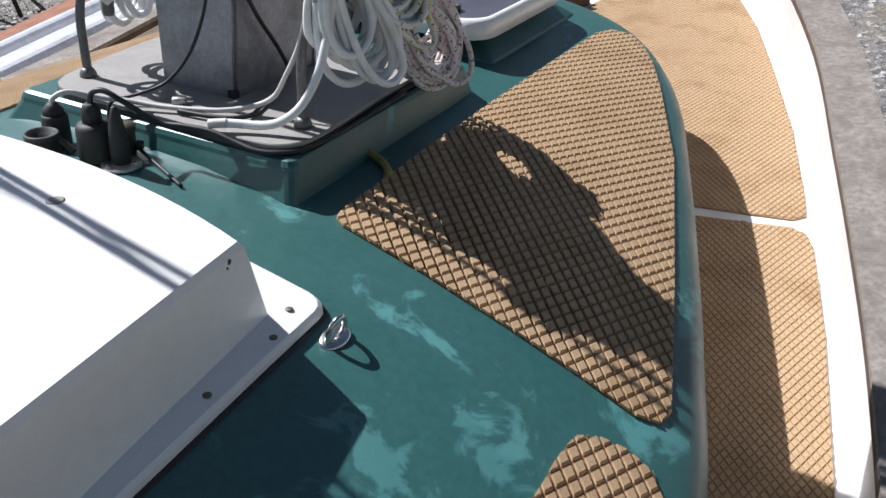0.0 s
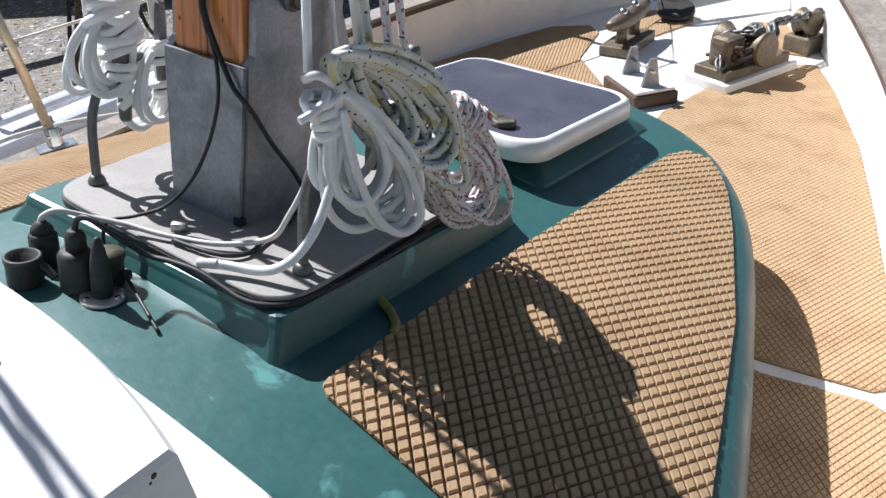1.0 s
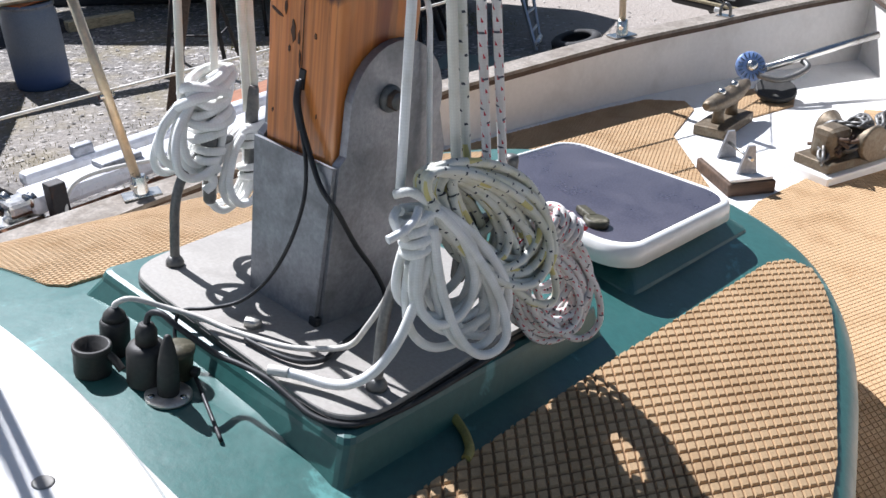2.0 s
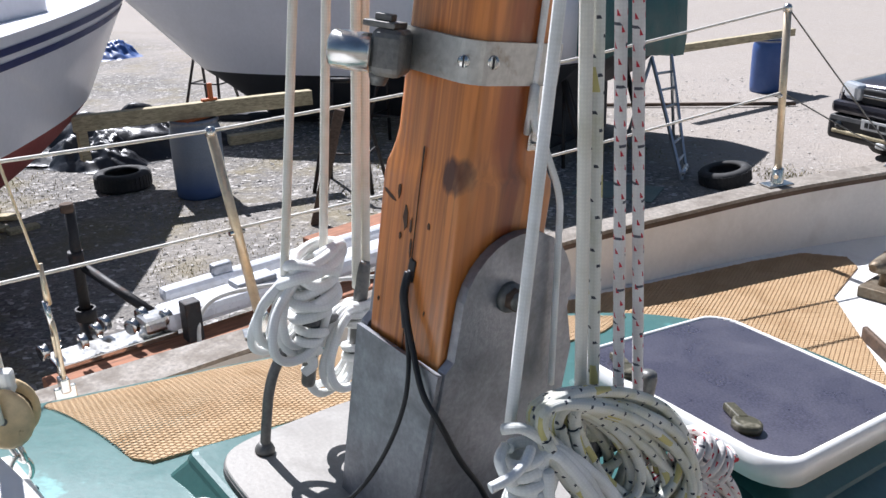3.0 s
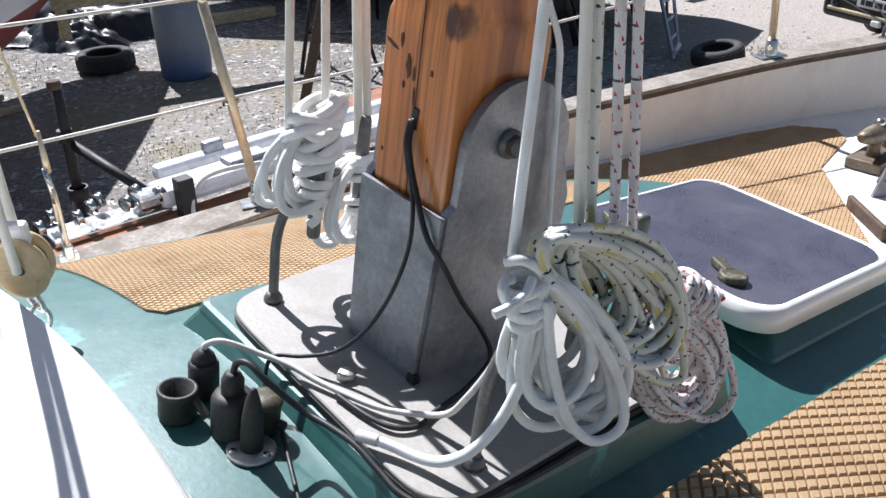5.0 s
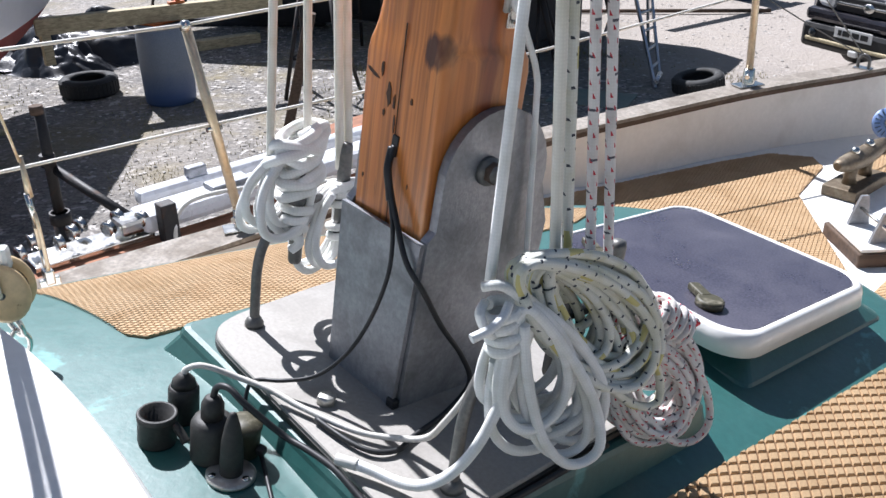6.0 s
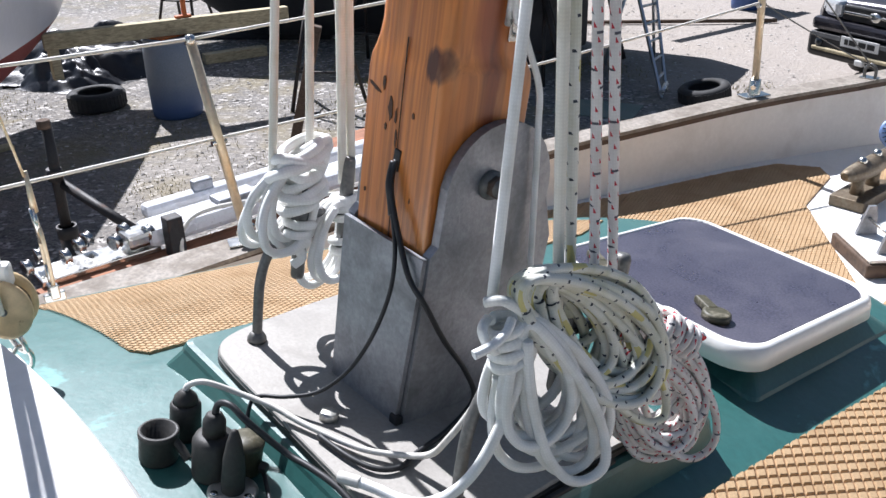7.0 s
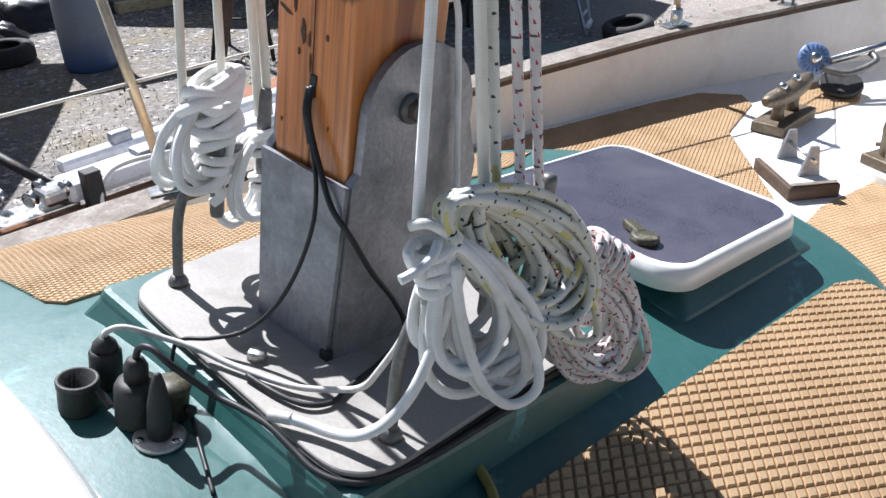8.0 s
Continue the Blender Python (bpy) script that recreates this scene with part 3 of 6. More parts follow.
part("moulding", fitted(rounded(-0.12, 0.200, 0.600, 0.955, 0.02, 4), -0.020, 0.048), GREEN, hplinth)

hatch = thing("deck_hatch", "low deck hatch with smoked acrylic lid and white rim", "hatch", BOAT @ Matrix.Translation((0.042, 0.736, -0.025)) @ Matrix.Diagonal((1.035, 1.035, 1.0, 1.0)) @ Matrix.Translation((-0.064, -0.693, 0.0)))
o = rounded(-0.128, 0.256, 0.490, 0.896, 0.055, 7)
cxy = Vector((0.064, 0.693))


def shrink(outline, d):
    return [(cxy.x + (x - cxy.x) * (1 - d / 0.192), cxy.y + (y - cxy.y) * (1 - d / 0.203)) for x, y in outline]


rimz = [[(x, y, 0.009) for x, y in shrink(o, -0.003)], [(x, y, 0.030) for x, y in o], [(x, y, 0.040) for x, y in shrink(o, 0.003)], [(x, y, 0.0445) for x, y in shrink(o, 0.008)], [(x, y, 0.0445) for x, y in shrink(o, 0.013)], [(x, y, 0.036) for x, y in shrink(o, 0.014)]]
part("rim", loft(rimz, caps=(True, False), smooth=True), WHITE, hatch, "white plastic hatch rim")
part("lid_pane", slab(shrink(o, 0.0138), 0.030, 0.043, 0.003), ACRYLIC, hatch, "scratched smoked acrylic pane")
part("lid_base", slab(shrink(o, 0.02), 0.006, 0.0295), RUBBER, hatch)
for kx, ky, ka in ((0.162, 0.545, 118), (-0.03, 0.52, 118)):
    hd = part("handle", lathe([(0.021, 0.043), (0.0215, 0.050), (0.0205, 0.054), (0.017, 0.0555)], 28, pose(kx, ky, 0)), OLIVE, hatch, "olive green plastic hatch knob")
    part("lever", box((0.042, 0.019, 0.012), pose(kx - 0.028, ky + 0.014, 0.0505, 0, 0, 153), 0.003), OLIVE, hd)

# ---- aft hatch garage ----
gar = thing("hatch_garage", "white gelcoat hatch garage with dark chipped spots", "hatch garage", BOAT)


def garage_front(x):
    return -0.283 - 0.30 * (x - 0.0) ** 2 - 0.25 * abs(x) ** 3


xs = [-0.375 + 0.766 * i / 24 for i in range(25)]
inv = BOAT.inverted()


def on_roof(x, y, h):
    w = BOAT @ Vector((x, y, -0.08))
    return inv @ Vector((w.x, w.y, roof_z(w.x, w.y) + h))


top = [(x, garage_front(x), 0.022) for x in xs] + [(0.410, -0.52, 0.022), (0.435, -0.75, 0.022), (0.45, -1.6, 0.022), (-0.39, -1.6, 0.022), (-0.385, -0.75, 0.022)]
shoulder = [(x * 1.007 + 0.001, y + (0.006 if i < 25 else 0), 0.014) for i, (x, y, z) in enumerate(top)]
bottom = [tuple(on_roof(x * 1.008 if x > 0.3 and i > 23 else x * 1.012, y + (0.034 if i < 25 else 0), 0.012)) for i, (x, y, z) in enumerate(top)]
part("cover", loft([bottom, shoulder, top], caps=(False, True)), WHITE, gar)
fl = [(-0.40 + 0.805 * i / 20, -0.252 + 0.006 * (i / 20) ** 2 - 0.010 * max(0.0, -0.1 - (-0.40 + 0.805 * i / 20))) for i in range(21)]
fl += [(0.406 + 0.022 * math.sin(radians(k)), -0.268 + 0.022 * math.cos(radians(k))) for k in (15, 40, 65, 90)]
fl += [(0.432, -0.36), (0.442, -0.56), (0.470, -0.80), (0.485, -1.6), (-0.41, -1.6), (-0.405, -0.75)]
part("flange", loft([[tuple(on_roof(x, y, -0.004)) for x, y in fl], [tuple(on_roof(x, y, 0.009)) for x, y in fl], [tuple(on_roof(x * 0.993, y - 0.003, 0.0135)) for x, y in fl]], caps=(False, True)), WHITE, gar)
part("sealant", loft([[tuple(on_roof(x * 1.008, y + 0.002, -0.004)) for x, y in fl], [tuple(on_roof(x * 1.008, y + 0.002, 0.003)) for x, y in fl]], caps=(False, True)), RUBBER, gar, "dark grimy sealant under the flange")
rng = random.Random(5)
for x, y, z, r in ((0.177, -0.373, 0.022, 0.010),):
    part("worn_hole", lathe([(0.0, 0.0004), (r * 0.7, 0.0006), (r, 0.0003), (r * 0.6, -0.001)], 14, pose(x, y, z)), PLATE, gar, "grey worn spot")
for y, z, r in ((-0.365, 0.011, 0.0035), (-0.369, 0.006, 0.002), (-0.429, 0.013, 0.0032), (-0.473, 0.008, 0.0028), (-0.462, -0.014, 0.0016), (-0.461, -0.021, 0.0014), (-0.379, -0.02, 0.0016), (-0.377, -0.024, 0.0014), (-0.587, -0.03, 0.003), (-0.56, -0.05, 0.0022)):
    part("chip", lathe([(0.0, 0.0), (r, 0.0002), (r * 0.5, 0.0012)], 7, pose(0.3945 + 0.085 * (-0.33 - y), y, z, 0, 90, 0)), SCORCH, gar)
for x, y in ((0.405, -0.288), (0.422, -0.44), (0.419, -0.335)):
    part("flange_screw", lathe([(0.0045, 0.0), (0.0045, 0.001), (0.002, 0.0014)], 10, Matrix.Translation(on_roof(x, y, 0.0135))), BRONZE, gar, "rusty screw head")

# ---- mast step plate ----
step_plate = thing("step_plate", "weathered grey steel mast step plate with rounded corners", "mast step", BOAT)
pl = [(-0.115, -0.086), (0.0, -0.089), (0.12, -0.092), (0.215, -0.094), (0.252, -0.080), (0.268, -0.045), (0.266, 0.03), (0.258, 0.15), (0.252, 0.28), (0.22, 0.32), (0.0, 0.33), (-0.17, 0.33), (-0.21, 0.29), (-0.212, 0.15), (-0.196, 0.02), (-0.182, -0.045), (-0.158, -0.075)]
pl = smooth2(pl, 5)
part("gasket", slab([(x * 1.012, y * 1.012) for x, y in pl], -0.0135, -0.006), RUBBER, step_plate, "black sealant under the plate")
part("plate", slab(pl, -0.0058, 0.0, 0.0015), PLATE, step_plate)
for bx, by in ((0.043, -0.043),):
    part("bolt", lathe([(0.0115, 0), (0.0115, 0.009), (0.0095, 0.0105), (0.0, 0.011)], 6, pose(bx, by, 0, 0, 0, 10)), WORN_STEEL, step_plate, "rusty bolt head")
part("drain_notch", box((0.014, 0.010, 0.012), pose(0.088, 0.018, 0.006), 0.002), CABLE, step_plate)

# ---- tabernacle ----
tab = thing("tabernacle", "grey galvanised steel tabernacle holding the mast heel", "tabernacle", BOAT)
T = 0.012


def plate_yz(x, outline, t=T):
    k = -0.012 if x > 0 else 0.0
    a = [(x - t / 2 + k * max(0, 1 - z / 0.21), y, z) for y, z in outline]
    b = [(x + t / 2 + k * max(0, 1 - z / 0.21), y, z) for y, z in outline]
    return loft([a, b])


cheek = [(0.024, 0.0), (0.212, 0.0), (0.208, 0.21)]
cheek += [(0.1135 + 0.078 * math.cos(radians(a)), 0.275 + 0.080 * math.sin(radians(a))) for a in range(-10, 181, 12)]
cheek += [(0.034, 0.225), (0.024, 0.215)]
for cx_ in (0.1005, -0.0365):
    part("cheek", plate_yz(cx_, cheek), STEEL, tab)
front = [(-0.0395, 0.0), (0.088, 0.0), (0.104, 0.213), (-0.0395, 0.2125)]
part("aft_plate", loft([[(x, 0.0225, z) for x, z in front], [(x, 0.0165, z) for x, z in front]]), STEEL, tab)
part("fore_plate", box((0.132, 0.006, 0.2), pose(0.0325, 0.207, 0.1), 0.001), STEEL, tab)
pin = part("pivot_bolt", lathe([(0.0, 0.0), (0.0165, 0.0), (0.0165, 0.006), (0.015, 0.009), (0.010, 0.009), (0.010, 0.017), (0.0, 0.0175)], 20, pose(0.105, 0.096, 0.288, 0, 90, 0)), BAR, tab, "dull pivot bolt and washer")
part("nut", lathe([(0.0125, 0.009), (0.0125, 0.015), (0.0105, 0.0165)], 6, pose(0.105, 0.096, 0.288, 0, 90, 0)), CAPEDGE, pin)

# ---- mast ----
mast = thing("mast", "varnished pine mast with dark stains and a red knot", "mast", BOAT)


def mast_ring(z, x0, x1, y0, y1, r):
    return [(x, y, z) for x, y in rounded(x0, x1, y0, y1, r, 6)]


shape = []
for z, x0, x1, y0, y1, r in ((0.02, -0.028, 0.082, 0.0265, 0.150, 0.004), (0.20, -0.030, 0.0925, 0.0265, 0.150, 0.004), (0.388, -0.032, 0.0925, 0.0265, 0.153, 0.004), (0.402, -0.031, 0.092, 0.027, 0.152, 0.006),
                              (0.412, -0.029, 0.089, 0.028, 0.149, 0.010), (0.424, -0.027, 0.087, 0.028, 0.146, 0.014), (0.44, -0.026, 0.086, 0.028, 0.145, 0.018), (0.6, -0.026, 0.086, 0.028, 0.145, 0.021),
                              (2.0, -0.024, 0.084, 0.028, 0.145, 0.026), (6.0, -0.012, 0.079, 0.032, 0.148, 0.045), (8.5, 0.0, 0.067, 0.045, 0.135, 0.033)):
    shape.append(mast_ring(z, x0, x1, y0, y1, r))
part("spar", loft(shape, smooth=True), PINE, mast)
part("glue_line", box((0.0007, 0.0016, 0.42), pose(0.031, 0.0265, 0.22)), CAPEDGE, mast)
part("cable_slot", box((0.010, 0.004, 0.024), pose(0.033, 0.0262, 0.300, 0, 6, 0), 0.001), CABLE, mast)


def patch(points, y=0.0262, th=0.0006):
    return loft([[(x, y, z) for x, z in points], [(x * 0.999, y - th, z) for x, z in points]])


def blob(cx0, cz0, a, b, turn, seed, n=14):
    r = random.Random(seed)
    ca, sa = math.cos(radians(turn)), math.sin(radians(turn))
    pts = []
    for i in range(n):
        w = 2 * math.pi * i / n
        k = 0.75 + 0.5 * r.random()
        u, v = a * k * math.cos(w), b * k * math.sin(w)
        pts.append((cx0 + u * ca - v * sa, cz0 + u * sa + v * ca))
    return pts


for cx0, cz0, a, b, turn, sd in ((0.014, 0.352, 0.004, 0.012, 5, 3), (0.0, 0.376, 0.0025, 0.009, 0, 4), (-0.016, 0.368, 0.011, 0.0022, -22, 6), (0.052, 0.353, 0.0022, 0.004, 0, 7), (0.008, 0.330, 0.002, 0.004, 0, 8), (0.024, 0.345, 0.002, 0.008, 0, 9), (0.027, 0.322, 0.0018, 0.009, 0, 10), (-0.018, 0.250, 0.0016, 0.003, 0, 12), (0.060, 0.262, 0.0012, 0.003, 0, 13)):
    part("stain", patch(blob(cx0, cz0, a, b, turn, sd)), SCORCH, mast, "dark scar in the varnish")

# mast band with gooseneck
collar = [(x, y) for x, y in rounded(-0.0285, 0.0885, 0.0255, 0.1475, 0.023, 8)]
big = [(0.030 + (x - 0.030) * 1.05, 0.0865 + (y - 0.0865) * 1.05) for x, y in collar]
band = thing("mast_band", "worn steel mast band with a gooseneck fitting", "mast band", BOAT)
part("strap", loft([[(x, y, 0.500) for x, y in big], [(x, y, 0.540) for x, y in big]], smooth=False), WORN_STEEL, band)
for ang, hz in ((-58, 0.520), (-38, 0.521), (-16, 0.522)):
    w = radians(ang)
    nx, ny = math.cos(w), math.sin(w)
    px, py = min(big, key=lambda b: -(Vector((b[0] - 0.034, b[1] - 0.09)).normalized().dot(Vector((nx, ny)))))
    q = Vector((nx, ny, 0)).to_track_quat("Z", "Y").to_matrix().to_4x4()
    sc = part("screw", lathe([(0.0, -0.003), (0.0062, -0.003), (0.0062, 0.0006), (0.005, 0.0018), (0.0, 0.0022)], 16, Matrix.Translation((px, py, hz)) @ q), CHROME, band, "slotted screw head")
    part("slot", box((0.0016, 0.0105, 0.0010), Matrix.Translation((px + nx * 0.002, py + ny * 0.002, hz)) @ q), CABLE, sc)
gx, gy = -0.010, 0.003
part("fork", box((0.034, 0.044, 0.046), pose(gx + 0.004, gy, 0.515, 0, 0, 38), 0.009, None, 3), BAR, band, "dark forged gooseneck fork")
part("top_lug", box((0.034, 0.030, 0.006), pose(gx - 0.002, gy - 0.006, 0.5405, 0, 0, 28), 0.0015), BAR, band)
part("pin_head", box((0.018, 0.013, 0.007), pose(gx + 0.001, gy - 0.008, 0.547, 0, 0, 28), 0.0015), BAR, band)
part("barrel", lathe([(0.0, 0), (0.017, 0.0), (0.019, 0.002), (0.019, 0.040), (0.016, 0.043), (0.0, 0.043)], 24, Matrix.Translation((gx - 0.002, gy - 0.016, 0.512)) @ Vector((-0.75, -0.62, 0)).to_track_quat("Z", "Y").to_matrix().to_4x4()), CHROME, band, "shiny steel gooseneck barrel")
part("eye_hole", lathe([(0.0, 0), (0.0075, 0.0), (0.0075, 0.002)], 16, Matrix.Translation((gx - 0.008, gy - 0.029, 0.508)) @ Vector((0.35, -0.93, 0)).to_track_quat("Z", "Y").to_matrix().to_4x4()), CABLE, band)
part("lower_pin", lathe([(0.0, 0), (0.007, 0.0), (0.010, 0.008), (0.010, 0.014)], 14, pose(gx - 0.002, gy - 0.008, 0.482)), BAR, band)

# small cleat plate on the mast side
clt = thing("mast_cleat", "narrow polished steel cleat plate screwed to the mast", "cleat", BOAT)
part("backplate", box((0.004, 0.014, 0.075), pose(0.0875, 0.118, 0.472, 0, 0, 0), 0.0015), CHROME, clt)
part("loop_bar", bar([(0.090, 0.118, 0.442), (0.096, 0.118, 0.448), (0.096, 0.118, 0.496), (0.090, 0.118, 0.502)], 0.0022, 8), CHROME, clt)


# ---- pin rails ----
def pin_rail(x, y0, y1, h, label):
    rail = thing("pin_rail", label, "pin rail", BOAT, group="pin rails beside the mast")
    part("bent_bar", bar([(x, y0, 0.004), (x, y0, 0.05), (x, y0 + 0.001, h * 0.5), (x, y0 + 0.008, h * 0.69), (x, y0 + 0.026, h * 0.87), (x, y0 + 0.052, h * 0.97), (x, y0 + 0.08, h), (x, y1 - 0.06, h), (x, y1 - 0.03, h - 0.003), (x, y1 - 0.004, h - 0.022), (x, y1, h - 0.05), (x, y1, 0.05), (x, y1, 0.004)], 0.0066, 12), BAR, rail)
    for y in (y0, y1):
        part("foot_collar", lathe([(0.0125, 0.0), (0.0125, 0.005), (0.010, 0.010), (0.007, 0.014)], 16, pose(x, y, 0.0)), BAR, rail)
    return rail


port_rail = pin_rail(-0.150, -0.026, 0.215, 0.166, "bent grey steel pin rail on the sunny side of the mast")
stbd_rail = pin_rail(0.235, -0.018, 0.262, 0.170, "bent grey steel pin rail on the shaded side of the mast")


def belaying_pin(x, y, z0, z1, label):
    p = thing("belaying_pin", label, "belaying pin", BOAT, group="belaying pins")
    part("shaft", lathe([(0.0075, z0), (0.009, z0 + 0.004), (0.009, z1 - 0.005), (0.0075, z1), (0.0, z1 + 0.001)], 12, pose(x, y, 0)), BAR, p)
    part("shoulder", lathe([(0.012, 0.155), (0.0125, 0.162), (0.011, 0.178)], 12, pose(x, y, 0)), BAR, p)
    return p


for y, z0, z1 in ((0.030, 0.080, 0.215), (0.098, 0.100, 0.236)):
    belaying_pin(-0.150, y, z0, z1, "dull steel belaying pin in the sunny pin rail")
for y, z0, z1 in ((0.032, 0.10, 0.222), (0.105, 0.10, 0.232), (0.178, 0.10, 0.243)):
    belaying_pin(0.235, y, z0, z1, "dull steel belaying pin in the shaded pin rail")


# ---- coiled halyards ----
def hanging_coil(bm, rng, head, away, length, width, turns, r, normal, slack=0.25, gather=0.35):
    """Loops of one rope that hang from head along away; each turn has its own length and skew."""
    away, normal = Vector(away).normalized(), Vector(normal).normalized()
    across = normal.cross(away).normalized()
    pts = []
    for k in range(turns):
        L = length * (1 - slack * rng.random())
        Wd = width * (0.7 + 0.5 * rng.random())
        skew = (rng.random() - 0.5) * 0.5
        off = normal * ((k / max(1, turns - 1) - 0.5) * r * 2.0 * min(turns, 5) + (rng.random() - 0.5) * r)
        sh = across * (rng.random() - 0.5) * width * 0.5
        for a in range(0, 360, 30):
            w = radians(a)
            d = 0.5 - 0.5 * math.cos(w)
            wide = math.sin(w) * Wd * (gather + (1 - gather) * d)
            pts.append(Vector(head) + away * L * d + across * (wide + skew * Wd * d) + sh * d + off * (0.4 + 0.6 * d) + normal * (rng.random() - 0.5) * r * 0.8)
    return tube(bm, pts, r, 8, False, 4)


def hitch(bm, rng, centre, axis, r_wrap, turns, r, pitch):
    axis = Vector(axis).normalized()
    e1 = axis.orthogonal().normalized()
    e2 = axis.cross(e1)
    pts = []
    for i in range(turns * 8 + 1):
        w = 2 * math.pi * i / 8
        rr = r_wrap * (0.85 + 0.3 * rng.random())
        pts.append(Vector(centre) + axis * (i / 8 - turns / 2) * pitch + rr * (e1 * math.cos(w) + e2 * math.sin(w)))
    return tube(bm, pts, r, 8, False, 3)


MASTHEAD = 8.3


def up_to_head(foot, lean, n=4):
    """A straight halyard from its pin to the masthead, by its slope near the pin."""
    f = Vector(foot)
    out = [f + Vector((lean[0], lean[1], 1)) * 0.02 * i for i in range(40)]
    return out + [out[-1].lerp(Vector((0.034 + 0.5 * lean[0], 0.09 + 0.3 * lean[1], MASTHEAD)), k / 40) for k in range(1, 41)]


# white halyard on the shaded side
rng = random.Random(11)
hal = thing("halyard", "thick white braided halyard hanging in a loose coil", "rope", BOAT, group="coiled halyards")
part("standing_part", bar(up_to_head((0.241, -0.018, 0.236), (-0.055, 0.005)), 0.0051, 8, 1), ROPE_WHITE, hal)
bm = bmesh.new()
hanging_coil(bm, rng, (0.268, 0.000, 0.228), (0.10, 0.33, -0.92), 0.200, 0.060, 10, 0.0053, (0.93, -0.30, 0.0), 0.38)
hanging_coil(bm, rng, (0.262, 0.008, 0.225), (0.06, 0.52, -0.84), 0.212, 0.045, 5, 0.0053, (0.93, -0.30, 0.0), 0.25)
part("coil", bm, ROPE_WHITE, hal)
bm = bmesh.new()
hitch(bm, rng, (0.262, -0.012, 0.205), (0.15, 0.2, -1), 0.014, 4, 0.0054, 0.0118)
part("hitch_turn", bm, ROPE_WHITE, hal)
bm = bmesh.new()
tube(bm, [(0.268, -0.018, 0.232), (0.275, -0.03, 0.226), (0.276, -0.045, 0.218), (0.272, -0.064, 0.211)], 0.0046, 8, False, 5)
part("hitch_turn", bm, ROPE_WHITE, hal)
bm = bmesh.new()
tube(bm, [(0.248, -0.034, 0.244), (0.262, -0.026, 0.250), (0.270, -0.008, 0.238), (0.268, 0.010, 0.215), (0.262, 0.004, 0.165), (0.262, -0.010, 0.135), (0.262, -0.018, 0.17)], 0.0050, 8, False, 6)
part("hitch_turn", bm, ROPE_WHITE, hal)
bm = bmesh.new()
tube(bm, [(0.250, -0.030, 0.228), (0.260, -0.045, 0.224), (0.266, -0.036, 0.205), (0.262, -0.02, 0.20)], 0.0048, 8, False, 6)
part("hitch_turn", bm, ROPE_WHITE, hal)
bm = bmesh.new()
tube(bm, [(0.266, 0.0, 0.24), (0.272, 0.012, 0.2), (0.268, 0.004, 0.15), (0.262, -0.004, 0.128), (0.256, 0.006, 0.16), (0.256, 0.014, 0.21)], 0.0054, 8, False, 6)
part("hitch_turn", bm, ROPE_WHITE, hal)
bm = bmesh.new()
tube(bm, [(0.272, 0.006, 0.215), (0.276, -0.005, 0.165), (0.275, -0.020, 0.115), (0.268, -0.032, 0.075), (0.252, -0.044, 0.040), (0.232, -0.058, 0.020), (0.208, -0.068, 0.012), (0.180, -0.080, 0.012), (0.160, -0.091, 0.013)], 0.0058, 10, False, 6)
part("tail", bm, ROPE_WHITE, hal, "white rope tail lying on the step plate")
part("whipping", bar([(0.166, -0.088, 0.013), (0.152, -0.096, 0.012), (0.145, -0.099, 0.011)], 0.0064, 10), PALE_CABLE, hal, "taped rope end")

# black-flecked halyards on the shaded side
hal = thing("halyard", "white halyard with black and yellow flecks in a wide coil", "rope", BOAT, group="coiled halyards")
bm = bmesh.new()
tube(bm, up_to_head((0.243, 0.076, 0.205), (-0.045, -0.175)), 0.0056, 8, False, 1)
part("standing_part", bm, ROPE_CREAM, hal)
part("standing_part", bar(up_to_head((0.243, 0.096, 0.195), (-0.045, -0.185)), 0.0054, 8, 1), ROPE_BLACK, hal)
bm = bmesh.new()
hanging_coil(bm, rng, (0.262, -0.010, 0.262), (0.10, 0.80, -0.50), 0.285, 0.058, 10, 0.0050, (0.90, -0.25, 0.25), 0.32, 0.55)
hanging_coil(bm, rng, (0.246, 0.030, 0.248), (0.10, 0.66, -0.70), 0.205, 0.040, 9, 0.0050, (0.93, -0.2, 0.1), 0.45, 0.6)
hanging_coil(bm, rng, (0.255, 0.040, 0.252), (0.12, 0.70, -0.66), 0.262, 0.050, 11, 0.0050, (0.93, -0.2, 0.1), 0.35, 0.5)
part("coil", bm, ROPE_BLACK, hal)

# red-flecked halyards on the shaded side
hal = thing("halyard", "white halyard with red flecks in a low hanging coil", "rope", BOAT, group="coiled halyards")
part("standing_part", bar(up_to_head((0.238, 0.138, 0.20), (-0.045, -0.212)), 0.0053, 8, 1), ROPE_RED, hal)
part("standing_part", bar(up_to_head((0.238, 0.168, 0.20), (-0.045, -0.232)), 0.0053, 8, 1), ROPE_RED, hal)
bm = bmesh.new()
hanging_coil(bm, rng, (0.258, 0.188, 0.175), (0.14, 0.48, -0.84), 0.228, 0.060, 11, 0.0047, (0.93, -0.3, 0.0), 0.42, 0.55)
hanging_coil(bm, rng, (0.268, 0.165, 0.150), (0.10, 0.62, -0.75), 0.22, 0.052, 10, 0.0047, (0.93, -0.3, 0.0), 0.4, 0.5)
hitch(bm, rng, (0.275, 0.245, 0.150), (0.2, 0.6, -0.4), 0.020, 6, 0.0047, 0.010)
part("coil", bm, ROPE_RED, hal)

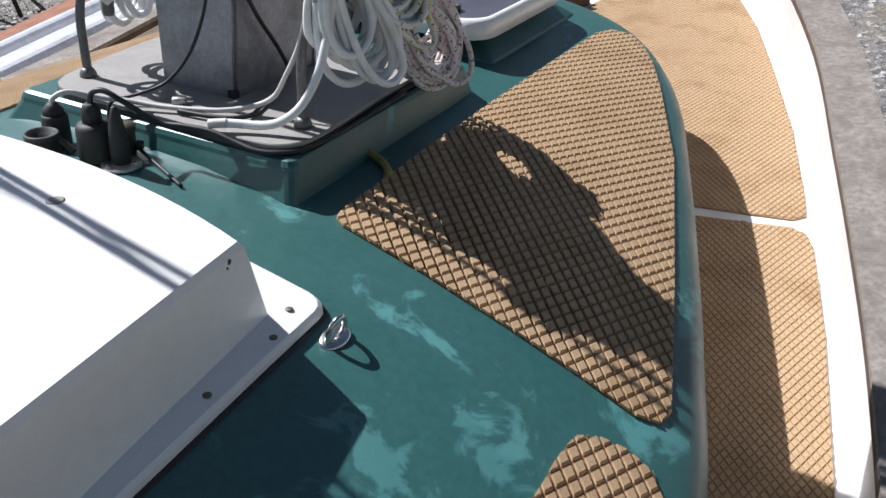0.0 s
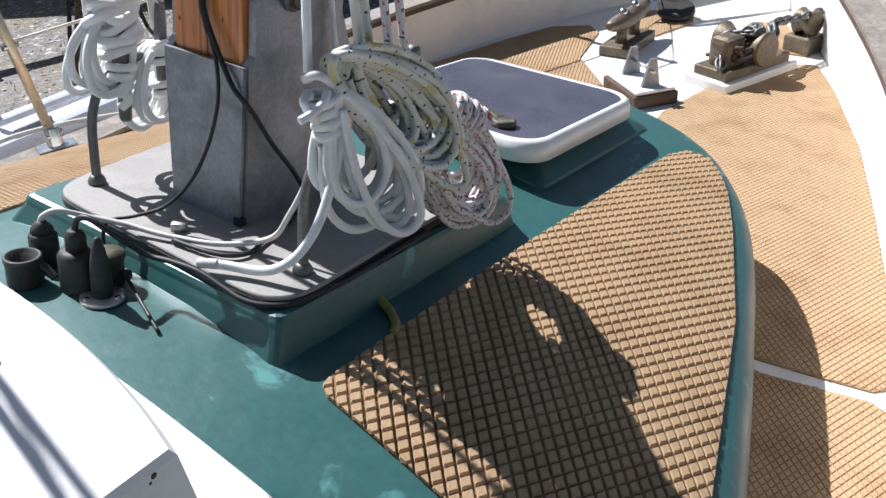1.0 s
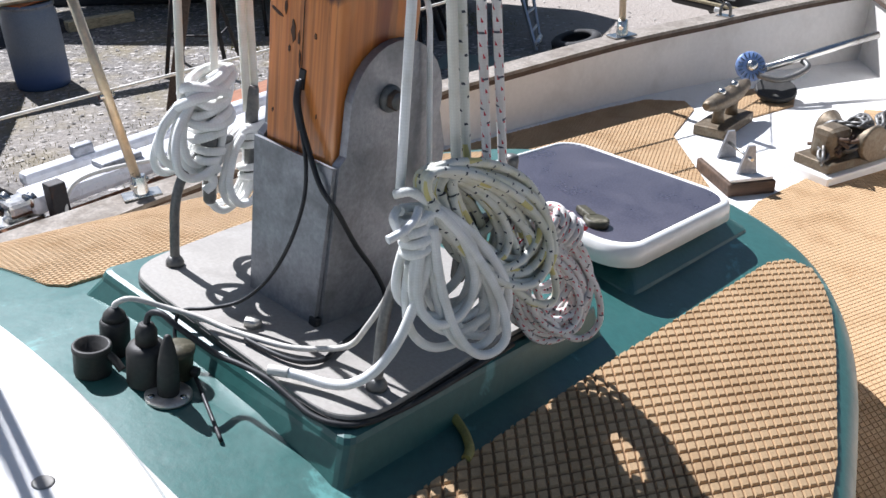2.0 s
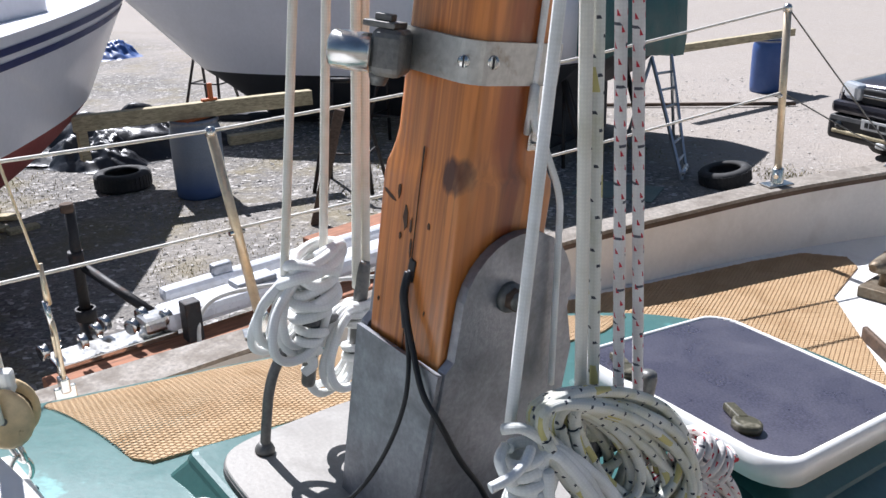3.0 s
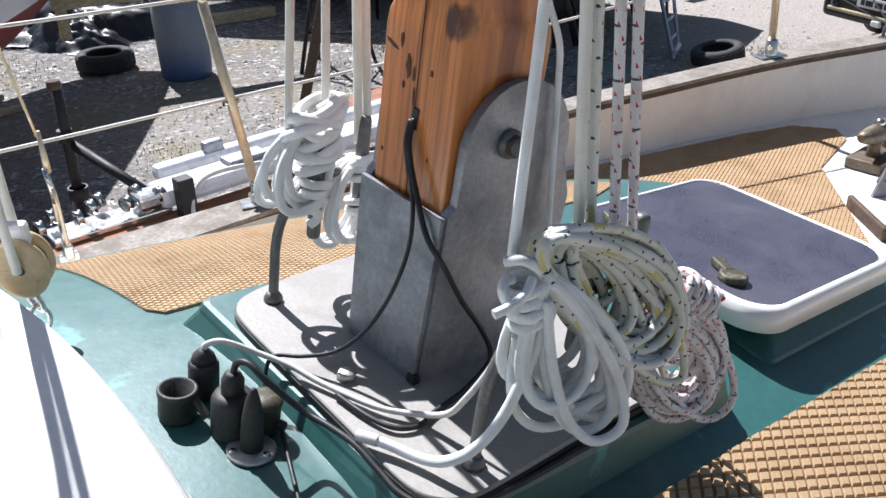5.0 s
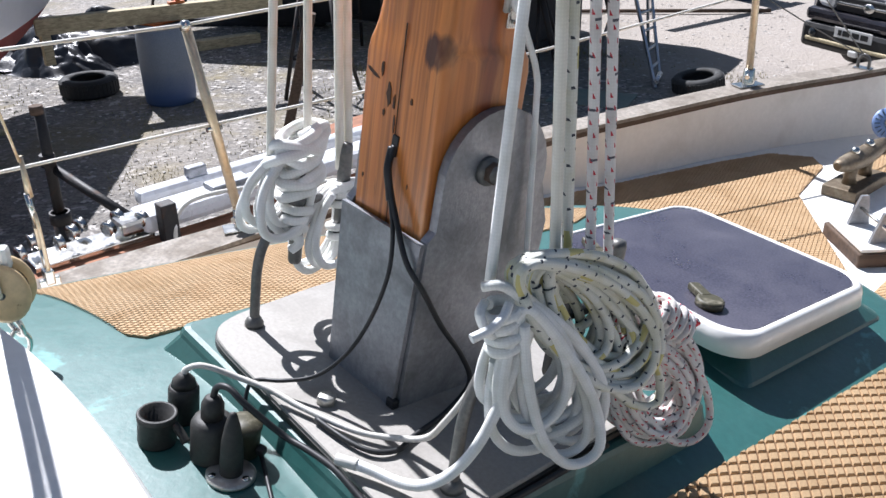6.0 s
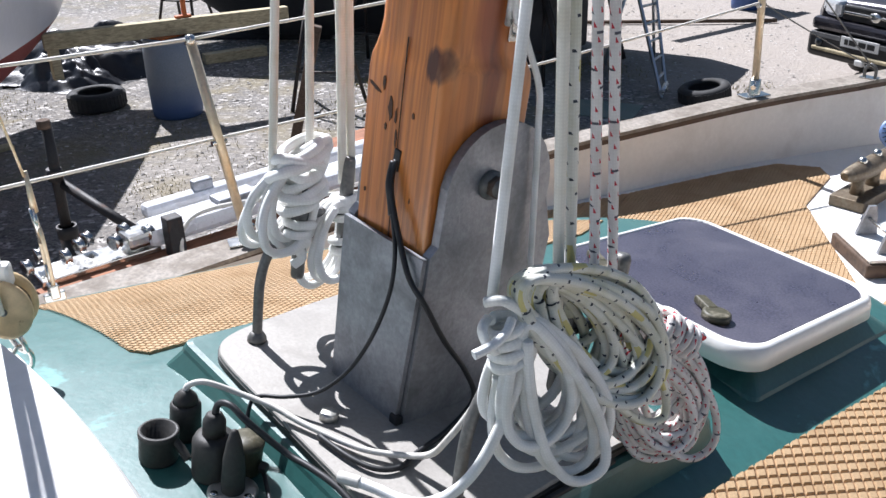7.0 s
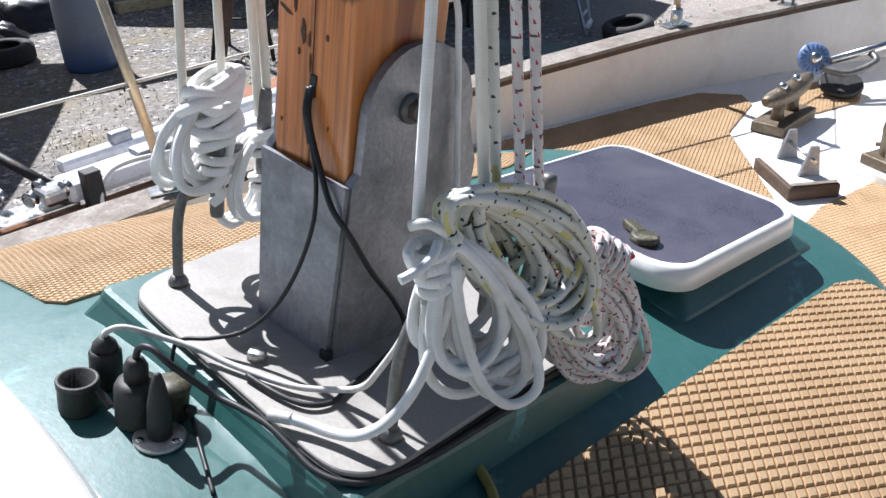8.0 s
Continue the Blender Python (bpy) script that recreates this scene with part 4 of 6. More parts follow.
# thin line beside the mast cheek
thin = thing("flag_line", "thin white cord running down beside the mast cheek", "rope", BOAT)
part("cord", bar([(0.118, 0.172, 0.175), (0.116, 0.164, 0.24), (0.115, 0.148, 0.35), (0.113, 0.140, 0.395), (0.104, 0.118, 0.445), (0.094, 0.104, 0.50), (0.088, 0.105, 0.8), (0.07, 0.1, 4.0), (0.05, 0.1, MASTHEAD)], 0.0036, 8), ROPE_WHITE, thin)

# white halyards on the sunny side
rng = random.Random(4)
hal = thing("halyard", "white braided halyard knotted in a tight bundle on the pin rail", "rope", BOAT, group="coiled halyards")
part("standing_part", bar(up_to_head((-0.155, -0.010, 0.205), (0.03, -0.052)), 0.0053, 8, 1), ROPE_CREAM, hal)
part("standing_part", bar(up_to_head((-0.155, 0.042, 0.235), (0.03, -0.092)), 0.0053, 8, 1), ROPE_CREAM, hal)
bm = bmesh.new()
hanging_coil(bm, rng, (-0.150, 0.022, 0.240), (-0.05, -0.22, -0.94), 0.128, 0.048, 4, 0.0057, (0.95, 0.1, 0.0), 0.18, 0.7)
hanging_coil(bm, rng, (-0.150, 0.0, 0.222), (-0.05, 0.12, -0.98), 0.100, 0.028, 2, 0.0057, (0.95, 0.1, 0.0), 0.2, 0.6)
part("coil", bm, ROPE_WHITE, hal)
bm = bmesh.new()
hitch(bm, rng, (-0.146, 0.022, 0.150), (0.05, 0.25, 1), 0.016, 2, 0.0060, 0.0135)
part("hitch_turn", bm, ROPE_WHITE, hal)
for k in range(6):
    ax = Vector((rng.random() - 0.5, rng.random() - 0.5, 1.1)).normalized()
    e1 = ax.orthogonal().normalized()
    e2 = ax.cross(e1)
    cc = Vector((-0.146, 0.022 + 0.012 * (rng.random() - 0.5), 0.186 + 0.0125 * k))
    bm = bmesh.new()
    tube(bm, [cc + 0.028 * (0.75 + 0.4 * rng.random()) * (e1 * math.cos(i * 1.05) + e2 * math.sin(i * 1.05)) + ax * 0.006 * (rng.random() - 0.5) for i in range(6)], 0.0064, 8, True, 5)
    part("hitch_turn", bm, ROPE_WHITE, hal)
bm = bmesh.new()
tube(bm, [(-0.150, -0.020, 0.222), (-0.128, -0.012, 0.236), (-0.122, 0.018, 0.244), (-0.132, 0.050, 0.258), (-0.152, 0.058, 0.264), (-0.168, 0.040, 0.262), (-0.165, 0.010, 0.250), (-0.145, -0.004, 0.240), (-0.126, 0.012, 0.226), (-0.128, 0.040, 0.232)], 0.0068, 8, False, 6)
part("hitch_turn", bm, ROPE_WHITE, hal)
bm = bmesh.new()
tube(bm, [(-0.14, 0.02, 0.255), (-0.135, 0.045, 0.268), (-0.15, 0.062, 0.26), (-0.155, 0.060, 0.225), (-0.145, 0.035, 0.20)], 0.0068, 8, False, 6)
part("hitch_turn", bm, ROPE_WHITE, hal)
bm = bmesh.new()
tube(bm, [(-0.146, 0.018, 0.16), (-0.140, 0.032, 0.14), (-0.146, 0.020, 0.122), (-0.152, 0.012, 0.135), (-0.142, 0.03, 0.115), (-0.148, 0.022, 0.10)], 0.0068, 8, False, 6)
part("hitch_turn", bm, ROPE_WHITE, hal)
hal = thing("halyard", "small white halyard coil on the second pin", "rope", BOAT, group="coiled halyards")
part("standing_part", bar(up_to_head((-0.155, 0.094, 0.20), (0.03, -0.125)), 0.0058, 8, 1), ROPE_CREAM, hal)
part("standing_part", bar(up_to_head((-0.155, 0.108, 0.20), (0.03, -0.132)), 0.0058, 8, 1), ROPE_CREAM, hal)
bm = bmesh.new()
hanging_coil(bm, rng, (-0.148, 0.086, 0.178), (0.0, -0.20, -0.96), 0.130, 0.036, 4, 0.0055, (0.95, 0.1, 0.0), 0.25, 0.6)
hitch(bm, rng, (-0.150, 0.097, 0.165), (0, 0, 1), 0.014, 3, 0.0055, 0.013)
hitch(bm, rng, (-0.150, 0.097, 0.112), (0, 0, 1), 0.012, 2, 0.0055, 0.013)
part("coil", bm, ROPE_WHITE, hal)

# ---- cables and deck plugs ----
cab = thing("mast_cable", "black electric cable out of a slot in the mast", "cable", BOAT)
part("wire", bar([(0.033, 0.0245, 0.300), (0.034, 0.0185, 0.288), (0.036, 0.016, 0.27), (0.054, 0.012, 0.240), (0.068, 0.008, 0.205), (0.074, 0.001, 0.165), (0.069, -0.012, 0.115), (0.054, -0.028, 0.068), (0.030, -0.050, 0.032), (0.000, -0.075, 0.016), (-0.026, -0.092, 0.008), (-0.034, -0.100, -0.004), (-0.018, -0.112, -0.028), (0.035, -0.124, -0.037), (0.094, -0.146, -0.043), (0.152, -0.168, -0.049)], 0.0025, 8), CABLE, cab)
part("wire", bar([(0.034, 0.0245, 0.300), (0.038, 0.0165, 0.280), (0.048, 0.0145, 0.255), (0.066, 0.0125, 0.226), (0.092, 0.010, 0.190), (0.1125, 0.022, 0.160), (0.113, 0.055, 0.11), (0.112, 0.095, 0.06), (0.118, 0.110, 0.02), (0.135, 0.06, 0.006), (0.15, 0.0, 0.005), (0.16, -0.03, 0.005), (0.15, -0.055, 0.006), (0.12, -0.068, 0.006), (0.07, -0.075, 0.006)], 0.0033, 8), CABLE, cab)
part("braid", bar([(0.031, 0.0235, 0.298), (0.037, 0.0155, 0.278), (0.042, 0.0150, 0.262), (0.050, 0.013, 0.245)], 0.0042, 8), CABLE, cab, "taped bundle of black wires")


def deck_xyz(x, y, h=0.0):
    p = on_roof(x, y, h)
    return (x, y, p.z)


def plug(x, y, parts, label):
    p = thing("deck_plug", label, "deck plug", BOAT @ Matrix.Translation(deck_xyz(x, y)), group="deck cable plugs")
    for nm, prof, mt in parts:
        part(nm, lathe(prof, 22), mt, p)
    return p


plug(-0.042, -0.208, (("cup", [(0.0205, 0.0), (0.0215, 0.003), (0.0212, 0.030), (0.0222, 0.031), (0.0222, 0.037), (0.0212, 0.038), (0.0180, 0.038), (0.0175, 0.010), (0.0, 0.010)], RUBBER),), "open black rubber deck socket cap")
p = plug(-0.066, -0.165, (("body", [(0.0170, 0.0), (0.0180, 0.004), (0.0175, 0.042), (0.0155, 0.046)], RUBBER), ("neck", [(0.0145, 0.046), (0.013, 0.053), (0.008, 0.059), (0.005, 0.062)], RUBBER)), "black rubber deck plug with a pale cable")
p = plug(0.012, -0.170, (("body", [(0.0225, 0.0), (0.0235, 0.003), (0.023, 0.044), (0.020, 0.050), (0.013, 0.052)], RUBBER), ("neck", [(0.0125, 0.052), (0.0125, 0.068), (0.009, 0.076), (0.006, 0.078)], RUBBER)), "large black rubber deck plug with a black cable")
part("side_socket", lathe([(0.018, 0.0), (0.019, 0.03), (0.0205, 0.033), (0.0205, 0.040), (0.0, 0.040)], 20, pose(0.012, 0.032, 0.0)), OLIVE, p, "olive plastic socket cap")
p = plug(0.052, -0.168, (("base_disc", [(0.027, 0.0), (0.027, 0.003), (0.024, 0.005), (0.0, 0.0055)], WORN_STEEL), ("cone", [(0.0125, 0.005), (0.0128, 0.022), (0.0115, 0.045), (0.008, 0.066), (0.004, 0.080), (0.0, 0.083)], RUBBER)), "black rubber cone gland on a chrome deck ring")
for a in (20, 140, 260):
    part("screw", lathe([(0.004, 0.0045), (0.004, 0.007), (0.0, 0.0075)], 10, pose(0.0205 * math.cos(radians(a)), 0.0205 * math.sin(radians(a)), 0)), CHROME, p)
link = thing("cap_strap", "short black rubber strap between deck socket caps", "strap", BOAT)
part("strap", bar([deck_xyz(-0.031, -0.198, 0.030), deck_xyz(-0.02, -0.193, 0.022), deck_xyz(-0.008, -0.19, 0.012)], 0.005, 8), RUBBER, link)

wire = thing("pale_cable", "pale grey cable from a deck plug to the pin rail", "cable", BOAT)
zz = deck_xyz(-0.066, -0.165)[2]
part("wire", bar([(-0.066, -0.165, zz + 0.060), (-0.064, -0.162, zz + 0.068), (-0.052, -0.148, zz + 0.074), (-0.03, -0.118, 0.018), (0.005, -0.094, 0.012), (0.048, -0.078, 0.008), (0.113, -0.052, 0.008), (0.150, -0.025, 0.012), (0.182, -0.012, 0.028), (0.205, -0.012, 0.062), (0.222, -0.002, 0.105), (0.235, 0.0, 0.15), (0.243, 0.0, 0.20)], 0.0037, 8), PALE_CABLE, wire)
wire = thing("deck_cable", "black cable looping from the large deck plug", "cable", BOAT)
zz = deck_xyz(0.012, -0.170)[2]
part("wire", bar([(0.012, -0.170, zz + 0.074), (0.015, -0.167, zz + 0.090), (0.030, -0.161, zz + 0.095), (0.050, -0.152, zz + 0.083), (0.078, -0.122, 0.007), (0.110, -0.112, 0.005), (0.150, -0.105, 0.004), (0.19, -0.102, -0.004), (0.22, -0.100, -0.009), (0.248, -0.088, -0.010), (0.266, -0.06, -0.010), (0.273, 0.02, -0.011), (0.266, 0.2, -0.010)], 0.0038, 8), CABLE, wire)
part("tie", box((0.010, 0.010, 0.012), pose(0.046, -0.128, zz + 0.012, 20, 10, 30), 0.002), RUBBER, wire)

hoop = thing("small_hoop", "faded yellow plastic hoop by the plinth", "hoop")
hz = [(0.272, 0.070), (0.285, 0.066), (0.302, 0.058), (0.318, 0.045), (0.325, 0.030)]
part("band", bar([(x, y, roof_z(x, y) + 0.006) for x, y in hz], 0.006, 8), HOOP, hoop)

# ---- block on the garage ----
blk = thing("pulley_block", "tan plastic-cheeked pulley block with brown stains", "pulley block", pose(-0.322, -0.268, 0.0) @ Matrix.Translation((0, 0, 0.0)))
face = Vector((0.72, -0.42, 0)).to_track_quat("Z", "Y").to_matrix().to_4x4()
for dz in (-0.014, 0.014):
    part("cheek", lathe([(0.0, -0.004), (0.031, -0.004), (0.034, -0.001), (0.034, 0.002), (0.029, 0.005), (0.0, 0.006)], 28, Matrix.Translation((0, 0, 0.088)) @ face @ Matrix.Translation((0, 0, dz)) @ Matrix.Diagonal((0.98, 1.18, 1, 1))), TUFNOL, blk)
part("sheave", lathe([(0.0, -0.009), (0.026, -0.009), (0.021, 0.0), (0.026, 0.009), (0.0, 0.009)], 24, Matrix.Translation((0, 0, 0.088)) @ face), BRONZE, blk)
part("axle", lathe([(0.005, -0.022), (0.005, 0.0215), (0.0, 0.022)], 12, Matrix.Translation((0, 0, 0.088)) @ face), BAR, blk)
part("crown", box((0.03, 0.032, 0.020), Matrix.Translation((0, 0, 0.130)) @ face, 0.006), WHITE, blk, "white painted crown")
part("shackle", bar([(0.008, 0.0, 0.052), (0.013, 0.004, 0.038), (0.006, 0.006, 0.022), (-0.006, 0.002, 0.022), (-0.013, -0.004, 0.038), (-0.006, -0.002, 0.053)], 0.0035, 8, 6), CHROME, blk)
part("ring", bar([(0.0, -0.012, 0.012), (0.0, 0.0, 0.028), (0.0, 0.012, 0.012), (0.0, 0.008, -0.006), (0.0, -0.008, -0.006)], 0.0034, 8, 6, True), CHROME, blk)
fal = thing("mainsheet_fall", "pair of cream rope parts rising from the pulley block", "rope")
part("rope", bar([(-0.300, -0.283, 0.09), (-0.285, -0.290, 0.25), (-0.245, -0.31, 0.70), (-0.10, -0.40, 2.4)], 0.0060, 8), ROPE_CREAM, fal)
part("rope", bar([(-0.348, -0.262, 0.09), (-0.352, -0.265, 0.25), (-0.36, -0.27, 0.70), (-0.38, -0.30, 2.4)], 0.0060, 8), ROPE_CREAM, fal)

# pad eye in front of the garage corner
eye = thing("pad_eye", "small stainless pad eye screwed to the coachroof", "pad eye", pose(0.448, -0.290, roof_z(0.448, -0.290), 0, 18, 0) @ pose(0, 0, 0, 0, 0, 82))
part("base", lathe([(0.018, 0), (0.018, 0.002), (0.015, 0.004), (0.0, 0.0045)], 20, Matrix.Diagonal((1.2, 0.8, 1, 1))), CHROME, eye)
part("loop", bar([(-0.012, 0, 0.002), (-0.012, 0, 0.018), (-0.005, 0, 0.030), (0.006, 0, 0.030), (0.013, 0, 0.018), (0.013, 0, 0.002)], 0.0032, 8), CHROME, eye)

# ---- foredeck gear ----
def on_deck(name, label, cat, x, y, turn, group=""):
    return thing(name, label, cat, pose(x, y, DECK, 0, 0, turn), group)


brk = on_deck("tabernacle_bracket", "white plinth with two upright steel lugs", "bracket", -0.140, 1.80, -38)
part("wood_base", box((0.215, 0.145, 0.040), pose(0, 0, 0.020), 0.005), CAPEDGE, brk, "dark hardwood base")
part("top_pad", box((0.20, 0.13, 0.010), pose(0, 0, 0.046), 0.003), WHITE, brk)
for x in (-0.062, 0.062):
    part("lug", loft([[(x - 0.005, -0.030, 0.05), (x - 0.005, 0.030, 0.05), (x - 0.005, 0.016, 0.135), (x - 0.005, -0.004, 0.135)], [(x + 0.005, -0.030, 0.05), (x + 0.005, 0.030, 0.05), (x + 0.005, 0.016, 0.135), (x + 0.005, -0.004, 0.135)]]), STEEL, brk, "upright steel lug")
part("cross_rod", rod((-0.085, 0.0, 0.10), (0.085, 0.0, 0.10), 0.005), CHROME, brk)


def bollard(x, y, turn, label):
    b = on_deck("wooden_bollard", label, "cleat", x, y, turn, "foredeck cleats")
    part("base", box((0.24, 0.11, 0.035), pose(0, 0, 0.0175), 0.004), BRONZE, b)
    for px in (-0.055, 0.055):
        part("post", lathe([(0.022, 0.034), (0.018, 0.06), (0.020, 0.09)], 14, pose(px, 0, 0)), BRONZE, b)
    lv = []
    for s, w, h in ((-0.165, 0.012, 0.012), (-0.14, 0.024, 0.02), (-0.08, 0.033, 0.028), (0.0, 0.036, 0.032), (0.08, 0.033, 0.028), (0.14, 0.024, 0.02), (0.165, 0.012, 0.012)):
        lv.append([(s, w * math.cos(radians(a)), 0.105 + 0.02 * (s / 0.2) ** 2 + h * math.sin(radians(a))) for a in range(0, 360, 36)])
    part("horn", loft(lv, smooth=True), BRONZE, b, "weathered grey-brown horn")
    for px in (-0.05, 0.05):
        part("bolt", lathe([(0.014, 0.128), (0.014, 0.142), (0.009, 0.150), (0.0, 0.152)], 12, pose(px, 0, 0)), CHROME, b)
    return b


bollard(-0.37, 2.20, 92, "weathered wooden deck cleat with two chrome bolts")
wl = on_deck("anchor_windlass", "rusty anchor windlass heaped with chain", "windlass", 0.07, 2.10, 70)
part("base", box((0.34, 0.17, 0.03), pose(0, 0, 0.015), 0.004), WHITE, wl)
part("wood_base", box((0.30, 0.13, 0.03), pose(0, 0, 0.045), 0.004), BRONZE, wl)
part("drum", lathe([(0.05, -0.09), (0.055, -0.08), (0.035, -0.05), (0.035, 0.05), (0.055, 0.08), (0.05, 0.09)], 18, pose(0.0, 0, 0.105, 90, 0, 0)), BRONZE, wl)
part("gearbox", box((0.09, 0.08, 0.10), pose(-0.08, 0, 0.10), 0.02), BRONZE, wl)
rng = random.Random(8)
bm = bmesh.new()
line = spline([(-0.14, -0.03, 0.07), (-0.05, 0.04, 0.13), (0.0, -0.05, 0.15), (0.06, 0.03, 0.14), (0.02, 0.06, 0.08), (-0.06, -0.05, 0.09), (0.08, -0.04, 0.12), (0.14, 0.0, 0.14), (0.30, 0.0, 0.13), (0.55, 0.02, 0.12), (0.95, 0.03, 0.10)], 7)
for i, p in enumerate(line):
    d = (line[min(i + 1, len(line) - 1)] - line[max(i - 1, 0)]).normalized()
    sd = d.cross(Vector((0, 0, 1))).normalized() if i % 2 else d.cross(Vector((0, 1, 0.3))).normalized()
    tube(bm, [p + d * 0.022, p + d * 0.013 + sd * 0.012, p - d * 0.013 + sd * 0.012, p - d * 0.022, p - d * 0.013 - sd * 0.012, p + d * 0.013 - sd * 0.012], 0.0055, 6, True, 2)
part("chain", bm, BAR, wl, "rusty galvanised chain")
part("tangle", bar([(0.06 * math.cos(i * 1.9) - 0.05, 0.07 * math.sin(i * 2.3), 0.08 + 0.06 * ((i * 7) % 5) / 5) for i in range(26)], 0.006, 6, 4), CAPEDGE, wl, "tangle of old rope")
fl = on_deck("fairlead_roller", "dull bronze roller at the end of the windlass", "roller", 0.17, 2.42, 70)
part("roller", lathe([(0.04, -0.035), (0.045, -0.025), (0.03, 0.0), (0.045, 0.025), (0.04, 0.035)], 16, pose(0, 0, 0.10, 90, 0, 0)), BRONZE, fl)
part("bracket", box((0.10, 0.10, 0.06), pose(0, 0, 0.03), 0.01), BRONZE, fl)

furl = on_deck("furling_drum", "blue slotted furling drum lying against the bulwark", "furling drum", -0.425, 2.52, 0)
fm = pose(-0.02, 0.02, 0.12, 62, 0, 40) @ Matrix.Diagonal((0.82, 0.82, 0.9, 1))
bm = lathe([(0.0, -0.008), (0.03, -0.008), (0.064, -0.004), (0.068, 0.0), (0.064, 0.006), (0.03, 0.010), (0.0, 0.010)], 28, fm)
BLUEPL = surface("blue_plastic", (0.16, 0.25, 0.48), (0.30, 0.38, 0.55), 0.35, 0.1, 120, 30, 0.15, (0.5, 0.8), 0.0)
part("disc", bm, BLUEPL, furl)
for i in range(18):
    a = 2 * math.pi * i / 18
    part("slot", box((0.022, 0.005, 0.004), fm @ pose(0.048 * math.cos(a), 0.048 * math.sin(a), 0.008, 0, 0, math.degrees(a))), CHROME, furl)
part("hub", lathe([(0.025, 0.0), (0.025, 0.03), (0.015, 0.04), (0.0, 0.04)], 14, fm), CHROME, furl)
part("lower_disc", lathe([(0.07, 0.0), (0.075, 0.01), (0.07, 0.02)], 20, pose(0.07, 0.06, 0.03, 15, 10, 0)), RUBBER, furl)
part("tube", rod((0.03, 0.03, 0.12), (0.28, 0.42, 0.20), 0.014), CHROME, furl)
part("strop", bar([(0.02, 0.0, 0.10), (0.1, 0.03, 0.09), (0.15, 0.12, 0.12), (0.1, 0.16, 0.14)], 0.012, 8), BAR, furl)


# ---- stanchions, lifelines, shrouds ----
CAP = -0.228


def stanchion(x, y, dx, dy, h, label):
    s = thing("stanchion", label, "stanchion", pose(x, y, CAP + sheer(y) - PORT_DROP - sag(y)), "guard rail stanchions")
    part("base_plate", box((0.10, 0.055, 0.006), pose(0, 0, 0.003, 0, 0, 70), 0.002), CHROME, s)
    part("socket", lathe([(0.024, 0.0), (0.021, 0.01), (0.019, 0.055), (0.017, 0.058)], 16), CHROME, s)
    part("socket_bolt", lathe([(0.008, -0.03), (0.008, 0.03)], 10, pose(0, 0, 0.035, 90, 0, 20)), CHROME, s)
    part("tube", rod((0, 0, 0.02), (dx, dy, h), 0.0125, 14), GOLDTUBE, s, "tarnished stainless tube")
    part("cap", lathe([(0.014, -0.012), (0.014, 0.002), (0.009, 0.010), (0.0, 0.012)], 12, pose(dx, dy, h)), CHROME, s)
    part("eye", lathe([(0.008, -0.02), (0.008, 0.02)], 8, pose(dx * 0.52, dy * 0.52, h * 0.52, 90, 0, 0)), CHROME, s)
    return Vector((x, y, CAP + sheer(y) - PORT_DROP - sag(y))) + Vector((dx, dy, h))


GOLDTUBE = surface("tarnished_tube", (0.66, 0.55, 0.40), (0.50, 0.40, 0.27), 0.32, 0.55, 90, 20, 0.12, (0.5, 0.75), 0.0)
TOPS = [stanchion(-1.212, 0.50, -0.035, -0.062, 0.54, "leaning tarnished steel stanchion beside the spars"), stanchion(-0.825, 2.26, -0.02, -0.01, 0.585, "tarnished steel stanchion on the far capping")]
for k, (aft, fore) in enumerate((((-1.19, -1.2, 0.27), (-0.635, 2.69, -0.19)), ((-1.19, -1.2, 0.0), (-0.62, 2.70, -0.20)))):
    a, b = TOPS
    if k:
        a, b = [Vector((x, y, CAP + sheer(y) - sag(y))) + (t - Vector((x, y, CAP + sheer(y) - sag(y)))) * 0.52 for t, (x, y) in zip(TOPS, ((-1.212, 0.50), (-0.825, 2.26)))]
    lw = thing("lifeline", "white plastic-coated guard wire between the stanchions", "guard wire", group="guard wires")
    for p, q in ((Vector(aft), a), (a, b), (b, Vector(fore))):
        m = (p + q) / 2 - Vector((0, 0, 0.018 if p.y < 1 else 0.004))
        bm = tube(bmesh.new(), [p, m, q], 0.0042 if p.y < 1 else 0.0026, 6, False, 6)
        part("wire", bm, PALE_CABLE if p.y < 1 else BAR, lw)
deck_eye = thing("bow_shackle", "small steel eye fitting on the bow capping", "deck eye", pose(-0.635, 2.69, CAP + sheer(2.69) - PORT_DROP))
part("base", box((0.06, 0.04, 0.006), pose(0, 0, 0.003), 0.002), CHROME, deck_eye)
part("loop", bar([(-0.02, 0, 0.004), (-0.018, 0, 0.035), (0, 0, 0.05), (0.018, 0, 0.035), (0.02, 0, 0.004)], 0.006, 8), BAR, deck_eye)

shr = thing("shroud", "steel wire shroud with a bronze turnbuckle at the deck edge", "shroud", pose(-1.085, -0.03, -0.30))
part("chainplate", box((0.012, 0.045, 0.10), pose(0, 0, -0.03), 0.003), CHROME, shr)
part("toggle", box((0.03, 0.02, 0.035), pose(0, 0, 0.025), 0.004), CHROME, shr)
part("body", bar([(0.010, 0, 0.045), (0.013, 0, 0.07), (0.013, 0, 0.15), (0.0, 0, 0.175), (-0.013, 0, 0.15), (-0.013, 0, 0.07), (-0.010, 0, 0.045)], 0.0045, 8, 5, True), GOLDTUBE, shr)
part("lower_stud", rod((0, 0, 0.03), (0, 0, 0.09), 0.006), CHROME, shr)
part("upper_stud", rod((0, 0, 0.14), (0.002, -0.005, 0.22), 0.0065), CHROME, shr)
part("terminal", lathe([(0.008, 0.21), (0.007, 0.24), (0.004, 0.30)], 12), GOLDTUBE, shr)
